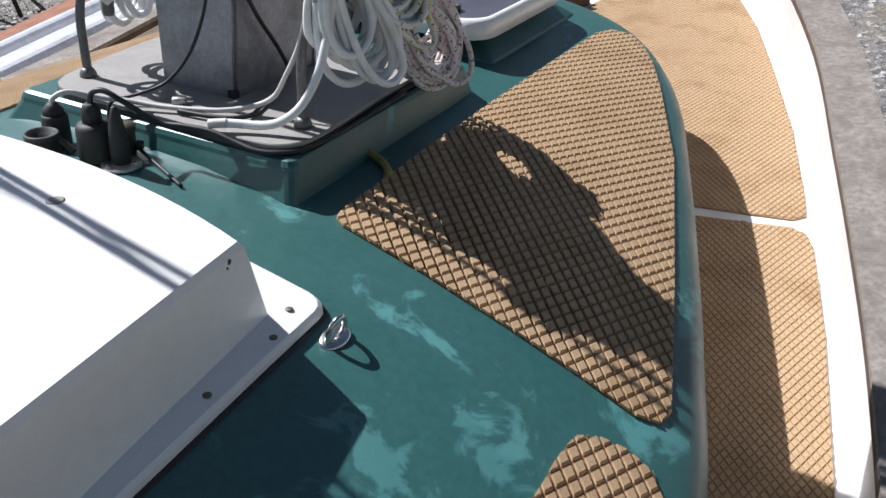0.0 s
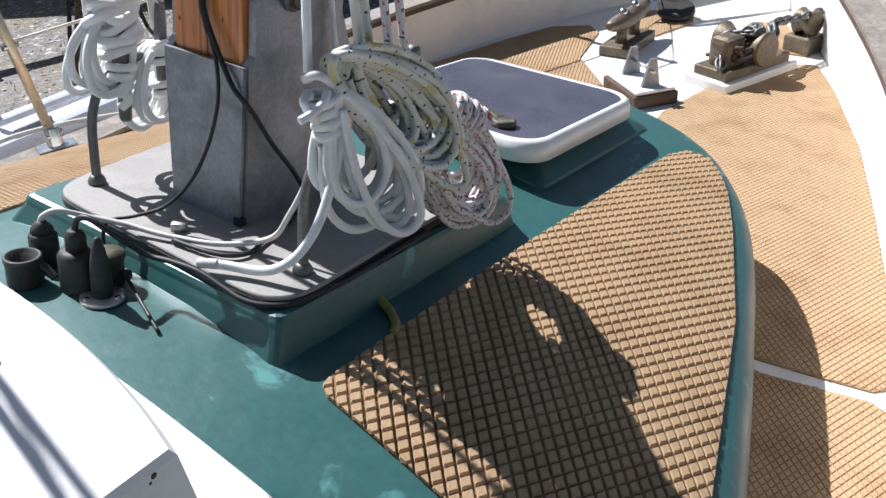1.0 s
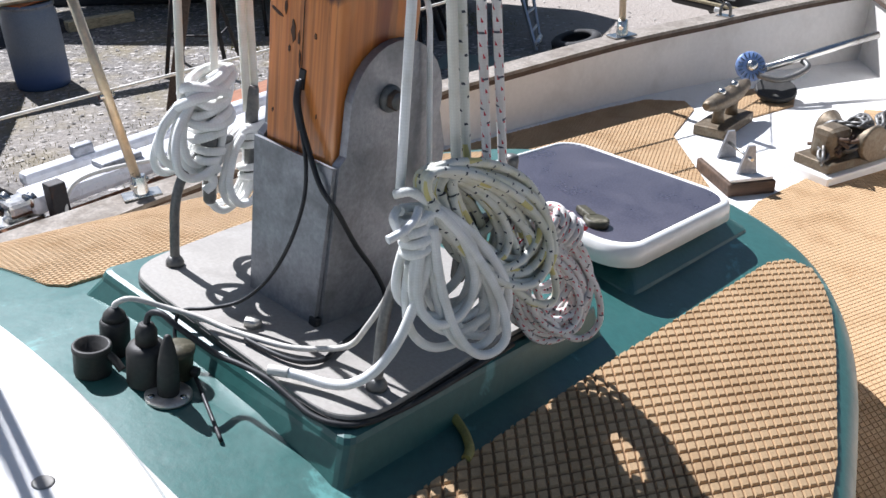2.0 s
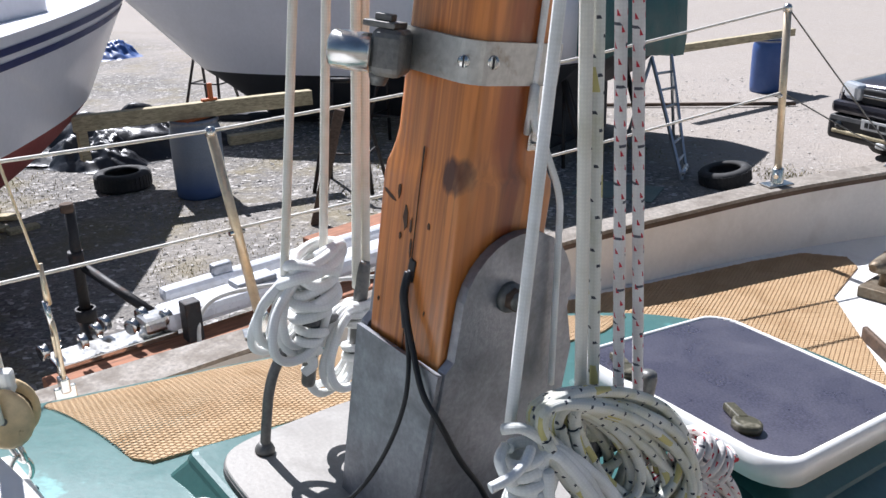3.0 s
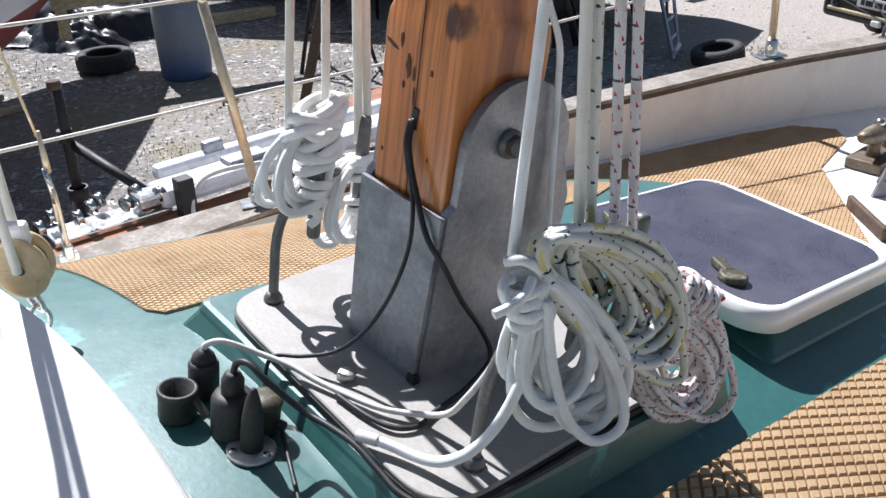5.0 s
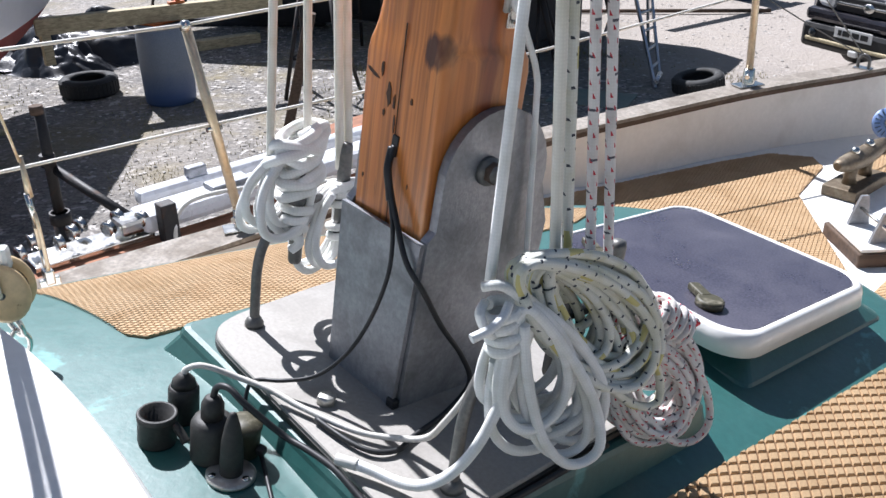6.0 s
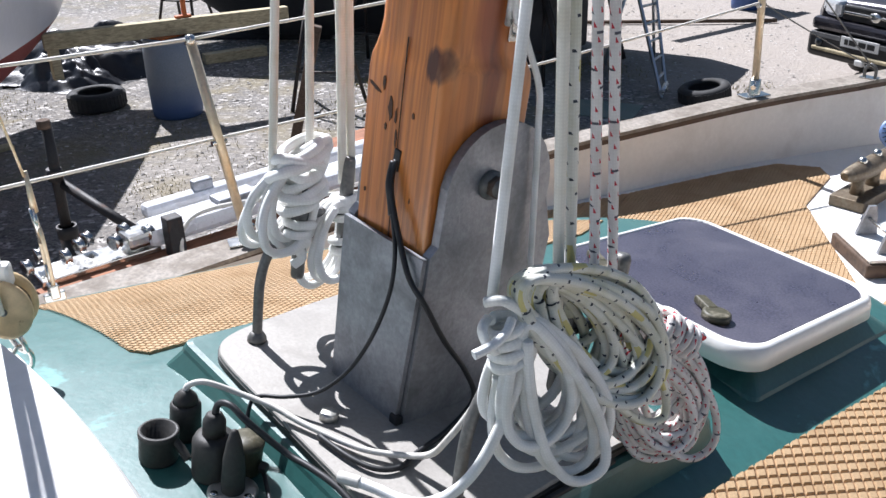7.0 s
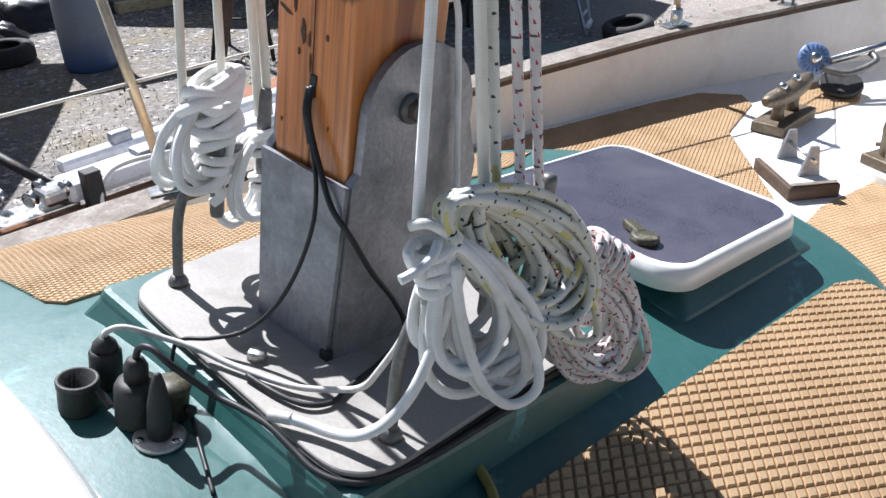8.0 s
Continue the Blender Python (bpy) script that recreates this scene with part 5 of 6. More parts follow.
part("wire", bar([(0.003, -0.005, 0.29), (0.02, -0.075, 0.80), (0.10, -0.15, 1.6), (0.95, 0.1, 7.6)], 0.0034, 6), GOLDTUBE, shr)

# ---- boat yard ----
def yard(name, label, cat, x, y, turn=0, z=0.0, group=""):
    return thing(name, label, cat, pose(x, y, GROUND + z, 0, 0, turn), group)


BLUE = surface("blue_drum", (0.035, 0.085, 0.26), (0.06, 0.12, 0.30), 0.4, 0, 60, 4, 0.1, (0.5, 0.8), 0.001)
FADED = surface("faded_drum", (0.20, 0.235, 0.29), (0.14, 0.18, 0.26), 0.5, 0, 60, 3, 0.1, (0.5, 0.8), 0.001)
t_, n_, l_, p_ = nodes_of(FADED)
sep_ = n_.new("ShaderNodeSeparateXYZ")
l_.new(n_.new("ShaderNodeTexCoord").outputs["Object"], sep_.inputs[0])
old_ = p_.inputs["Base Color"].links[0].from_socket
l_.new(mixed(t_, ramp(t_, sep_.outputs[2], [(0.12, (0.85, 0.85, 0.85)), (0.42, (0, 0, 0))]), old_, (0.04, 0.09, 0.24)), p_.inputs["Base Color"])
HULLW = surface("hull_paint", (0.76, 0.75, 0.79), (0.68, 0.67, 0.70), 0.35, 0, 20, 1.2, 0.03, (0.5, 0.8), 0.0, 0.3)
NAVY = surface("navy_stripe", (0.02, 0.03, 0.12), None, 0.35, 0, 20, 2, 0.1, bump=0.0)
RED = surface("red_antifoul", (0.28, 0.055, 0.05), (0.34, 0.10, 0.09), 0.8, 0, 40, 2.2, 0.15, (0.45, 0.7), 0.002)
GREENAF = surface("green_antifoul", (0.16, 0.20, 0.17), (0.24, 0.26, 0.22), 0.8, 0, 40, 3, 0.15, (0.45, 0.7), 0.002)
# near-black: the shade beneath the boats is put into this underbody colour
SHADEAF = surface("shade_dark_antifoul", (0.018, 0.02, 0.026), (0.04, 0.04, 0.045), 0.8, 0, 40, 3, 0.15, (0.45, 0.7), 0.002)
TEAL = surface("teal_tarpaulin", (0.008, 0.085, 0.085), (0.015, 0.12, 0.115), 0.55, 0, 30, 3, 0.12, (0.45, 0.7), 0.01)
BLACKSHEET = surface("black_sheeting", (0.010, 0.011, 0.015), (0.02, 0.022, 0.028), 0.4, 0, 30, 6, 0.2, (0.45, 0.7), 0.004)
BLACKPAINT = surface("black_steel_paint", (0.022, 0.020, 0.020), (0.07, 0.035, 0.022), 0.6, 0.2, 80, 14, 0.2, (0.55, 0.7), 0.001)
ALLOY = surface("aluminium", (0.60, 0.61, 0.62), (0.48, 0.49, 0.50), 0.32, 0.85, 80, 12, 0.06, (0.5, 0.8), 0.0)
SPARWHITE = surface("white_spar", (0.66, 0.67, 0.70), (0.40, 0.38, 0.36), 0.3, 0.1, 80, 8, 0.04, (0.5, 0.8), 0.0)
ORANGE = surface("orange_clamp", (0.55, 0.14, 0.03), (0.30, 0.08, 0.03), 0.5, 0, 80, 14, 0.1, (0.5, 0.8), 0.0)
REDWOOD = grey_timber("red_brown_plank", (0.30, 0.13, 0.07))
TYRE = surface("tyre_rubber", (0.022, 0.022, 0.023), (0.05, 0.048, 0.045), 0.8, 0, 120, 9, 0.2, (0.5, 0.75), 0.002)


def drum(x, y, body, low, label):
    d = yard("plastic_drum", label, "drum", x, y, group="plastic drums")
    if low:
        part("lower_body", lathe([(0.0, 0.0), (0.262, 0.0), (0.278, 0.015), (0.286, 0.10), (0.288, 0.26)], 32), low, d, "deeper blue lower body")
    z0 = 0.26 if low else 0.0
    prof = [(0.0, 0), (0.262, 0.0), (0.278, 0.015), (0.286, 0.10), (0.288, 0.26)] if not low else [(0.288, 0.26)]
    part("body", lathe(prof + [(0.290, 0.45), (0.289, 0.70), (0.283, 0.80), (0.27, 0.83), (0.262, 0.85), (0.275, 0.865), (0.278, 0.89), (0.268, 0.905), (0.255, 0.905), (0.25, 0.87), (0.0, 0.865)], 32), body, d)
    part("lid_ring", lathe([(0.281, 0.865), (0.284, 0.87), (0.284, 0.885), (0.281, 0.89)], 32), STEEL, d)
    return d


drum(-8.85, 3.60, FADED, None, "faded blue plastic drum carrying a timber beam")
drum(-7.72, 13.5, BLUE, None, "bright blue plastic drum under a timber beam")


def beam(p, q, w, h, label, foot=None):
    p, q = Vector(p), Vector(q)
    b = thing("timber_beam", label, "timber", group="timber beams")
    d = q - p
    m = Matrix.Translation((p + q) / 2) @ d.to_track_quat("X", "Z").to_matrix().to_4x4()
    part("beam", box((d.length, w, h), m, 0.008), TIMBER, b)
    if foot:
        part("end_block", box((0.10, w * 0.8, 0.32), Matrix.Translation(p + d.normalized() * 0.08 - Vector((0, 0, 0.16 + h / 2))), 0.006), TIMBER, b)
    return b


top = GROUND + 0.905
beam((-9.05, 2.33, top + 0.095), (-8.50, 4.95, top + 0.095), 0.12, 0.17, "long sawn timber beam lying across the faded drum", True)
clamp = thing("beam_clamp", "orange clamp on the timber beam", "clamp")
part("jaw", box((0.07, 0.18, 0.03), pose(-8.76, 3.78, top + 0.195), 0.008), ORANGE, clamp)
part("post", box((0.045, 0.05, 0.20), pose(-8.76, 3.80, top + 0.28), 0.008), ORANGE, clamp)
part("plate", box((0.3, 0.5, 0.02), pose(-8.85, 3.62, top + 0.004, 0, 0, 20), 0.004), ORANGE, clamp)
beam((-7.85, 10.7, top + 0.065), (-7.6, 13.95, top + 0.065), 0.11, 0.12, "long sawn timber beam resting on the blue drum")
beam((-10.9, 4.95, GROUND + 0.07), (-10.75, 5.85, GROUND + 0.07), 0.16, 0.14, "short sawn timber baulk on the gravel")


def tyre(x, y, m, label, r=0.33, w=0.21):
    t = thing("car_tyre", label, "tyre", m, "old tyres")
    hw = w / 2
    part("casing", lathe([(r * 0.60, -hw * 0.75), (r * 0.66, -hw * 0.98), (r * 0.80, -hw), (r * 0.94, -hw * 0.92), (r, -hw * 0.6), (r, hw * 0.6), (r * 0.94, hw * 0.92), (r * 0.80, hw), (r * 0.66, hw * 0.98), (r * 0.60, hw * 0.75), (r * 0.64, hw * 0.6), (r * 0.80, 0.0), (r * 0.64, -hw * 0.6), (r * 0.60, -hw * 0.75)], 36), TYRE, t)
    bm = bmesh.new()
    for i in range(40):
        a = 2 * math.pi * i / 40
        for dz in (-0.45, 0.0, 0.45):
            box((0.010, 2 * math.pi * r / 40 * 0.62, w * 0.22), pose(r * math.cos(a), r * math.sin(a), dz * hw, 0, 0, math.degrees(a)), 0, bm)
    part("tread_relief", bm, TYRE, t)["kind"] = "stuff"
    return t


tyre(0, 0, pose(-9.80, 3.02, GROUND + 0.105), "worn black car tyre lying flat on the gravel")
tyre(0, 0, pose(-4.92, 8.20, GROUND + 0.10, 8, -6, 0), "worn black car tyre half in the shade", 0.29, 0.19)


def heap(name, label, x, y, rx, ry, h, turn, seed, mat):
    bm = bmesh.new()
    n = 46
    bmesh.ops.create_grid(bm, x_segments=n, y_segments=n, size=1.0)
    for v in bm.verts:
        d = math.hypot(v.co.x, v.co.y)
        k = max(0.0, 1 - d ** 2.4)
        w = noise.fractal((v.co.x * 2.2 + seed, v.co.y * 2.2, seed), 1.0, 2.0, 3)
        v.co = (v.co.x * rx * (1 + 0.12 * w), v.co.y * ry * (1 + 0.12 * w), max(-0.02, h * k * (0.75 + 0.55 * w) + 0.05 * k * abs(noise.noise((v.co.x * 6, v.co.y * 6, seed)))))
    for f in bm.faces:
        f.smooth = True
    return single(name, bm, mat, label, "sheeting", pose(x, y, GROUND, 0, 0, turn))


heap("tarpaulin", "heap of crumpled black plastic sheeting", -11.75, 3.75, 1.5, 0.8, 0.62, 62, 3.0, BLACKSHEET)
heap("tarpaulin", "small blue tarpaulin bundle behind the yachts", -22.0, 7.1, 0.9, 0.7, 0.5, 10, 7.0, BLUE)
heap("tarpaulin", "low fold of crumpled black plastic sheeting", -11.3, 3.2, 0.8, 0.5, 0.42, 30, 9.0, BLACKSHEET)


# boats ashore
def yacht(name, label, bow, along, length, beamw, z_top, z_wl, z_bot, rake, bottom, stripe, roof, rise=(0.06, 0.8), fore=0.30, low=0.10):
    """A hull ashore from bow along a direction; skin split at the waterline."""
    d = Vector((*along, 0)).normalized()
    m = Matrix.Translation((bow[0], bow[1], GROUND)) @ Matrix(((d.y, d.x, 0, 0), (-d.x, d.y, 0, 0), (0, 0, 1, 0), (0, 0, 0, 1)))
    y = thing(name, label, "boat", m, "boats ashore")
    st = [i / 24 for i in range(25)]

    def width(s):
        return beamw / 2 * (0.02 + 0.98 * math.sin(math.pi * min(1.0, 0.04 + s * 0.62)) ** 0.75)

    def band_of(z0, z1, k0, k1, n=5, out=0.0):
        bm = bmesh.new()
        grid = []
        for s in st:
            row = []
            for i in range(n + 1):
                u = i / n
                z = z0 + (z1 - z0) * u
                k = k0 + (k1 - k0) * u ** 0.8
                sheer = 0.22 * (1 - s) ** 2 * (z - z_wl) / (z_top - z_wl) if z > z_wl else 0
                if z < z_wl:
                    z = z_wl - (z_wl - z) * min(1.0, rise[0] + rise[1] * s)
                yy = s * length + rake * (1 - (z - z_bot) / (z_top - z_bot)) * (1 - s) ** 3
                row.append((width(s) * k + out, yy, z + sheer))
            grid.append([bm.verts.new((-a, b, c)) for a, b, c in row[::-1]] + [bm.verts.new(p) for p in row])
        for a, b in zip(grid, grid[1:]):
            for j in range(len(a) - 1):
                if j != n:
                    bm.faces.new((a[j], a[j + 1], b[j + 1], b[j])).smooth = True
        bm.faces.new(grid[-1])
        bm.faces.new(grid[0][::-1])
        return bm

    part("topside_skin", band_of(z_wl, z_top, 0.86, 1.0), HULLW, y)
    part("underbody", band_of(z_bot, z_wl - 0.004, low, 0.858), bottom, y, "painted underbody")
    for k, (za, zb) in enumerate(stripe):
        part("stripe", band_of(za, zb, 0.86 + 0.14 * ((za - z_wl) / (z_top - z_wl)) ** 0.8, 0.86 + 0.14 * ((zb - z_wl) / (z_top - z_wl)) ** 0.8, 2, 0.008), NAVY, y, "dark blue stripe")
    dk = []
    for s in st:
        dk.append((width(s) * 0.995, s * length, z_top + 0.22 * (1 - s) ** 2 - 0.01))
    bm = bmesh.new()
    ring = [bm.verts.new(p) for p in dk] + [bm.verts.new((-a, b, c)) for a, b, c in dk[::-1]]
    bm.faces.new(ring)
    part("deck", bm, HULLW, y)
    part("keel", box((0.22, length * 0.45, z_bot + 0.02), pose(0, length * (fore + 0.225), z_bot / 2), 0.05), bottom, y)
    part("cabin", box((beamw * 0.55, length * 0.42, 0.42), pose(0, length * 0.5, z_top + 0.2), 0.12), roof, y)
    return y


yacht("yacht", "white yacht ashore with twin dark blue stripes and red underbody", (-11.3, 3.68), (0.70, -0.715), 9.5, 2.9, 2.08, 1.14, 0.40, 2.4, RED, ((1.82, 1.88), (1.93, 1.99)), HULLW, (0.22, 0.85), 0.5, 0.62)
# dark underbody reaches almost to the ground, standing in for shade under the hull
yacht("yacht", "white yacht ashore above a dark shaded underbody", (-13.9, 4.45), (0.73, 0.68), 7.0, 2.4, 2.20, 0.86, 0.12, 2.6, SHADEAF, (), HULLW, (0.35, 3.2), 0.12, 0.3)


def covered_boat():
    c = thing("covered_boat", "white boat wrapped in a dark teal tarpaulin towards its stern", "boat", pose(-8.0, 9.75, GROUND, 0, 0, 13), "boats ashore")
    # local: stern at y 0, bow towards -y

    def ring(y, hw, zl, zs, zr, wob=0.0):
        w = wob * noise.noise((y * 3, 2.0, 1.0))
        return [(-hw, y, zl + w), (-hw - 0.03, y, zl + 0.25), (-hw, y, zs), (-hw * 0.5, y, zr - 0.1), (0, y, zr + w), (hw * 0.5, y, zr - 0.1), (hw, y, zs), (hw + 0.03, y, zl + 0.25), (hw, y, zl + w)]

    rows = [ring(0.15 - 0.28 * i, 1.05 - 0.02 * math.sin(i), 1.06 + 0.032 * i, 2.0 + 0.02 * i, 2.6, 0.08) for i in range(11)]
    part("tarpaulin", loft([[(x, y, z) for x, y, z in r] for r in rows], smooth=True), TEAL, c)
    hull = [[(-1.0 * k, y, 1.25 + 0.03 * e), (-1.02 * k, y, 2.1 + 0.1 * e), (0, y, 2.25), (1.02 * k, y, 2.1 + 0.1 * e), (1.0 * k, y, 1.25 + 0.03 * e)] for y, k, e in ((0.0, 0.97, 0), (-2.5, 0.97, 2), (-3.0, 0.85, 2.5), (-3.5, 0.55, 3), (-3.9, 0.05, 3.5))]
    part("topside_skin", loft(hull, smooth=True), HULLW, c)
    # underside coloured dark for the shade below the boat
    under = [[(-0.95 * k, y, 1.27), (-0.3 * k, y, 0.75), (0.3 * k, y, 0.75), (0.95 * k, y, 1.27)] for y, k in ((0.0, 0.95), (-2.5, 0.95), (-3.2, 0.6), (-3.7, 0.1))]
    part("underbody", loft(under), SHADEAF, c, "underbody coloured dark for the shade beneath the boat")
    part("keel", box((0.30, 2.4, 0.80), pose(0, -1.5, 0.40), 0.08), SHADEAF, c)
    for x, y in ((1.0, -0.8), (-1.0, -0.8), (1.0, -2.4), (-1.0, -2.4)):
        part("prop", rod((x * 0.95, y, 0), (x * 0.6, y, 1.12), 0.04), BLACKPAINT, c)
    return c


covered_boat()


# ladder
lad = thing("stepladder", "grey aluminium ladder leaning on the covered boat", "ladder")
a0, a1, b0, b1 = Vector((-5.52, 8.30, GROUND)), Vector((-6.50, 9.18, GROUND + 1.20)), Vector((-5.32, 7.95, GROUND)), Vector((-6.58, 8.88, GROUND + 1.20))
for p, q in ((a0, a1), (b0, b1)):
    m = Matrix.Translation((p + q) / 2) @ (q - p).to_track_quat("Z", "Y").to_matrix().to_4x4()
    part("stile", box((0.03, 0.065, (q - p).length), m, 0.005), ALLOY, lad)
for i in range(1, 7):
    part("rung", rod(a0.lerp(a1, i / 7), b0.lerp(b1, i / 7), 0.017), ALLOY, lad)
part("foot_bar", rod(a0 + Vector((0, 0, 0.08)), b0 + Vector((0, 0, 0.08)), 0.03), ALLOY, lad)
part("back_leg", rod(a1, (-6.62, 9.5, GROUND), 0.022), ALLOY, lad)
part("back_leg", rod(b1, (-6.75, 8.6, GROUND), 0.022), ALLOY, lad)
mat_ob = yard("ground_mat", "pale grey flattened board on the shaded gravel", "board", -5.55, 7.1, 25)
part("board", box((0.9, 0.6, 0.015), pose(0, 0, 0.012), 0.004), GREENAF, mat_ob)
mat_ob = yard("ground_mat", "small blue-grey board by the ladder foot", "board", -5.05, 8.35, 15)
part("board", box((0.45, 0.35, 0.03), pose(0, 0, 0.015), 0.004), FADED, mat_ob)

# prop and trestles between the boats
prop = thing("timber_prop", "dark leaning timber prop under the far yacht", "prop")
p, q = Vector((-6.95, 3.98, GROUND)), Vector((-6.74, 4.24, GROUND + 1.20))
part("baulk", box((0.10, 0.10, (q - p).length), Matrix.Translation((p + q) / 2) @ (q - p).to_track_quat("Z", "Y").to_matrix().to_4x4(), 0.01), CAPEDGE, prop)


def trestle(x, y, turn, h, w, label):
    t = yard("trestle", label, "trestle", x, y, turn, 0, "steel trestles")
    for sx in (-1, 1):
        for sy in (-1, 1):
            part("leg", rod((sx * w, sy * 0.32, 0), (sx * w * 0.45, 0, h), 0.024), BLACKPAINT, t)
        part("brace", rod((sx * w * 0.8, -0.2, h * 0.35), (sx * w * 0.8, 0.2, h * 0.35), 0.014), BLACKPAINT, t)
    part("head", rod((-w * 0.5, 0, h), (w * 0.5, 0, h), 0.03), BLACKPAINT, t)
    part("spreader", rod((-w * 0.8, -0.2, h * 0.35), (w * 0.8, -0.2, h * 0.35), 0.014), BLACKPAINT, t)
    return t


trestle(-7.9, 5.05, 40, 1.25, 0.35, "black steel trestle standing on the gravel")
trestle(-9.0, 6.6, 20, 1.35, 0.4, "black steel trestle beside the far yacht")
trestle(-13.6, 6.0, 30, 1.3, 0.35, "thin grey steel trestle under the far yacht")
trestle(-7.1, 7.6, 10, 1.1, 0.4, "black steel trestle under the covered boat")

# stand and spars close to the hull
stand = thing("jack_stand", "black steel prop stand with a diagonal brace", "stand", pose(-3.53, 0.68, GROUND))
part("post", rod((0, 0, 0), (0, 0, 1.18), 0.042), BLACKPAINT, stand)
part("screw_post", rod((0, 0, 1.18), (0.0, 0.01, 1.71), 0.026), BLACKPAINT, stand)
part("collar", lathe([(0.036, 1.42), (0.036, 1.48)], 14), BLACKPAINT, stand)
part("flange", lathe([(0.05, 1.12), (0.05, 1.18)], 14), BLACKPAINT, stand)
part("top_cap", lathe([(0.032, 1.68), (0.032, 1.72), (0.022, 1.722), (0.0, 1.70)], 14), CAPEDGE, stand)
part("brace", rod((0, 0.02, 1.40), (0.48, 0.22, 1.20), 0.024), BLACKPAINT, stand)
part("brace", rod((0.48, 0.22, 1.20), (0.9, 0.4, 0.0), 0.024), BLACKPAINT, stand)
part("base_frame", box((0.8, 0.8, 0.05), pose(0, 0, 0.03), 0.01), BLACKPAINT, stand)

ZS = GROUND + 1.37
cradle = thing("spar_cradle", "black steel post cradle carrying stacked spars", "stand", pose(-2.62, 0.85, GROUND))
part("post", box((0.07, 0.07, 1.46), pose(0.02, 0.0, 0.74), 0.006), BLACKPAINT, cradle)
part("post", box((0.07, 0.07, 1.25), pose(-0.1, 1.6, 0.63), 0.006), BLACKPAINT, cradle)
part("crossbar", box((0.5, 0.07, 0.06), pose(-0.12, 0.03, 1.17), 0.006), BLACKPAINT, cradle)
part("crossbar", box((0.5, 0.07, 0.06), pose(-0.16, 1.6, 1.17), 0.006), BLACKPAINT, cradle)


def spar(label, p, q, w, h, mat, rnd):
    s = thing("spar", label, "spar", group="stacked spars")
    p, q = Vector(p), Vector(q)
    m = Matrix.Translation((p + q) / 2) @ (q - p).to_track_quat("X", "Z").to_matrix().to_4x4()
    part("section", box(((q - p).length, w, h), m, rnd), mat, s)
    return s, m, (q - p).length


s, m, L = spar("white aluminium spar lying on the cradle", (-2.72, 0.76, ZS), (-2.78, 2.7, ZS), 0.17, 0.09, SPARWHITE, 0.03)
part("sheave_box", box((0.20, 0.10, 0.03), m @ pose(-L / 2 + 0.45, 0, 0.055), 0.008), STEEL, s, "grey sheave box")
part("end_fitting", box((0.12, 0.12, 0.07), m @ pose(-L / 2 - 0.03, 0, 0.0), 0.02), CHROME, s)
s, m, L = spar("slim white spar beside the larger one", (-2.92, 0.85, ZS + 0.02), (-2.98, 2.7, ZS + 0.02), 0.08, 0.07, SPARWHITE, 0.025)
part("fitting", box((0.10, 0.05, 0.06), m @ pose(-L / 2 + 0.3, 0.0, 0.05), 0.012), STEEL, s)
s, m, L = spar("slim polished tube lying low on the cradle", (-2.50, 0.3, ZS - 0.14), (-2.55, 2.7, ZS - 0.14), 0.05, 0.05, ALLOY, 0.02)
s, m, L = spar("second polished tube lying low on the cradle", (-2.42, 0.0, ZS - 0.15), (-2.45, 2.7, ZS - 0.15), 0.04, 0.04, ALLOY, 0.015)
s, m, L = spar("red-brown plank under the spars", (-2.60, 0.25, ZS - 0.10), (-2.65, 2.6, ZS - 0.10), 0.16, 0.05, REDWOOD, 0.006)
s, m, L = spar("pink-brown plank end beside the spars", (-3.1, 1.75, ZS - 0.02), (-3.15, 2.7, ZS), 0.22, 0.05, REDWOOD, 0.006)
rl = thing("spar_rollers", "cluster of chrome sheaves and shackles at the spar ends", "fittings")
rng = random.Random(3)
for i in range(9):
    px, py, pz = -2.66 - 0.2 * rng.random(), 0.28 + 0.07 * i, ZS - 0.02 + 0.06 * rng.random()
    part("sheave", lathe([(0.018, -0.014), (0.034, -0.012), (0.024, 0.0), (0.034, 0.012), (0.018, 0.014)], 16, pose(px, py, pz, 90, 0, 30 * rng.random())), CHROME, rl)
part("bracket", box((0.16, 0.50, 0.03), pose(-2.74, 0.56, ZS - 0.06), 0.006), CHROME, rl)
hose = thing("grey_hose", "thin grey hose looped over the spars", "hose")
part("hose", bar([(-2.55, 0.85, ZS - 0.12), (-2.58, 0.88, ZS + 0.02), (-2.62, 1.0, ZS + 0.07), (-2.6, 1.3, ZS + 0.05), (-2.5, 1.7, ZS + 0.0), (-2.4, 2.1, ZS - 0.02)], 0.010, 8), PALE_CABLE, hose)
cord = thing("blue_cord", "blue cord under the spars", "cord")
part("cord", bar([(-2.45, 0.6, ZS - 0.12), (-2.40, 1.0, ZS - 0.10), (-2.42, 1.3, ZS - 0.13), (-2.38, 1.7, ZS - 0.11), (-2.4, 2.1, ZS - 0.13)], 0.008, 6), BLUE, cord)

# timber and debris on the ground
for k, (x, y, a, L, w) in enumerate(((-10.0, 1.15, 78, 1.0, 0.22), (-9.2, 1.35, 30, 0.5, 0.1), (-8.9, 1.62, 100, 0.32, 0.1), (-9.5, 1.45, 60, 0.6, 0.12), (-9.0, 1.3, 10, 0.4, 0.08))):
    o_ = yard("timber_offcut", "pale timber offcut lying on the gravel", "timber", x, y, a, 0, "timber offcuts")
    part("board", box((L, w, 0.05), pose(0, 0, 0.03 + 0.02 * (k % 2), 4 * (k % 3), 2, 0), 0.006), TIMBER, o_)
hs_ = thing("ground_pipe", "long dark pipe lying towards the blue drum", "pipe")
part("pipe", rod((-9.2, 10.2, GROUND + 0.04), (-6.7, 12.7, GROUND + 0.04), 0.03), CAPEDGE, hs_)

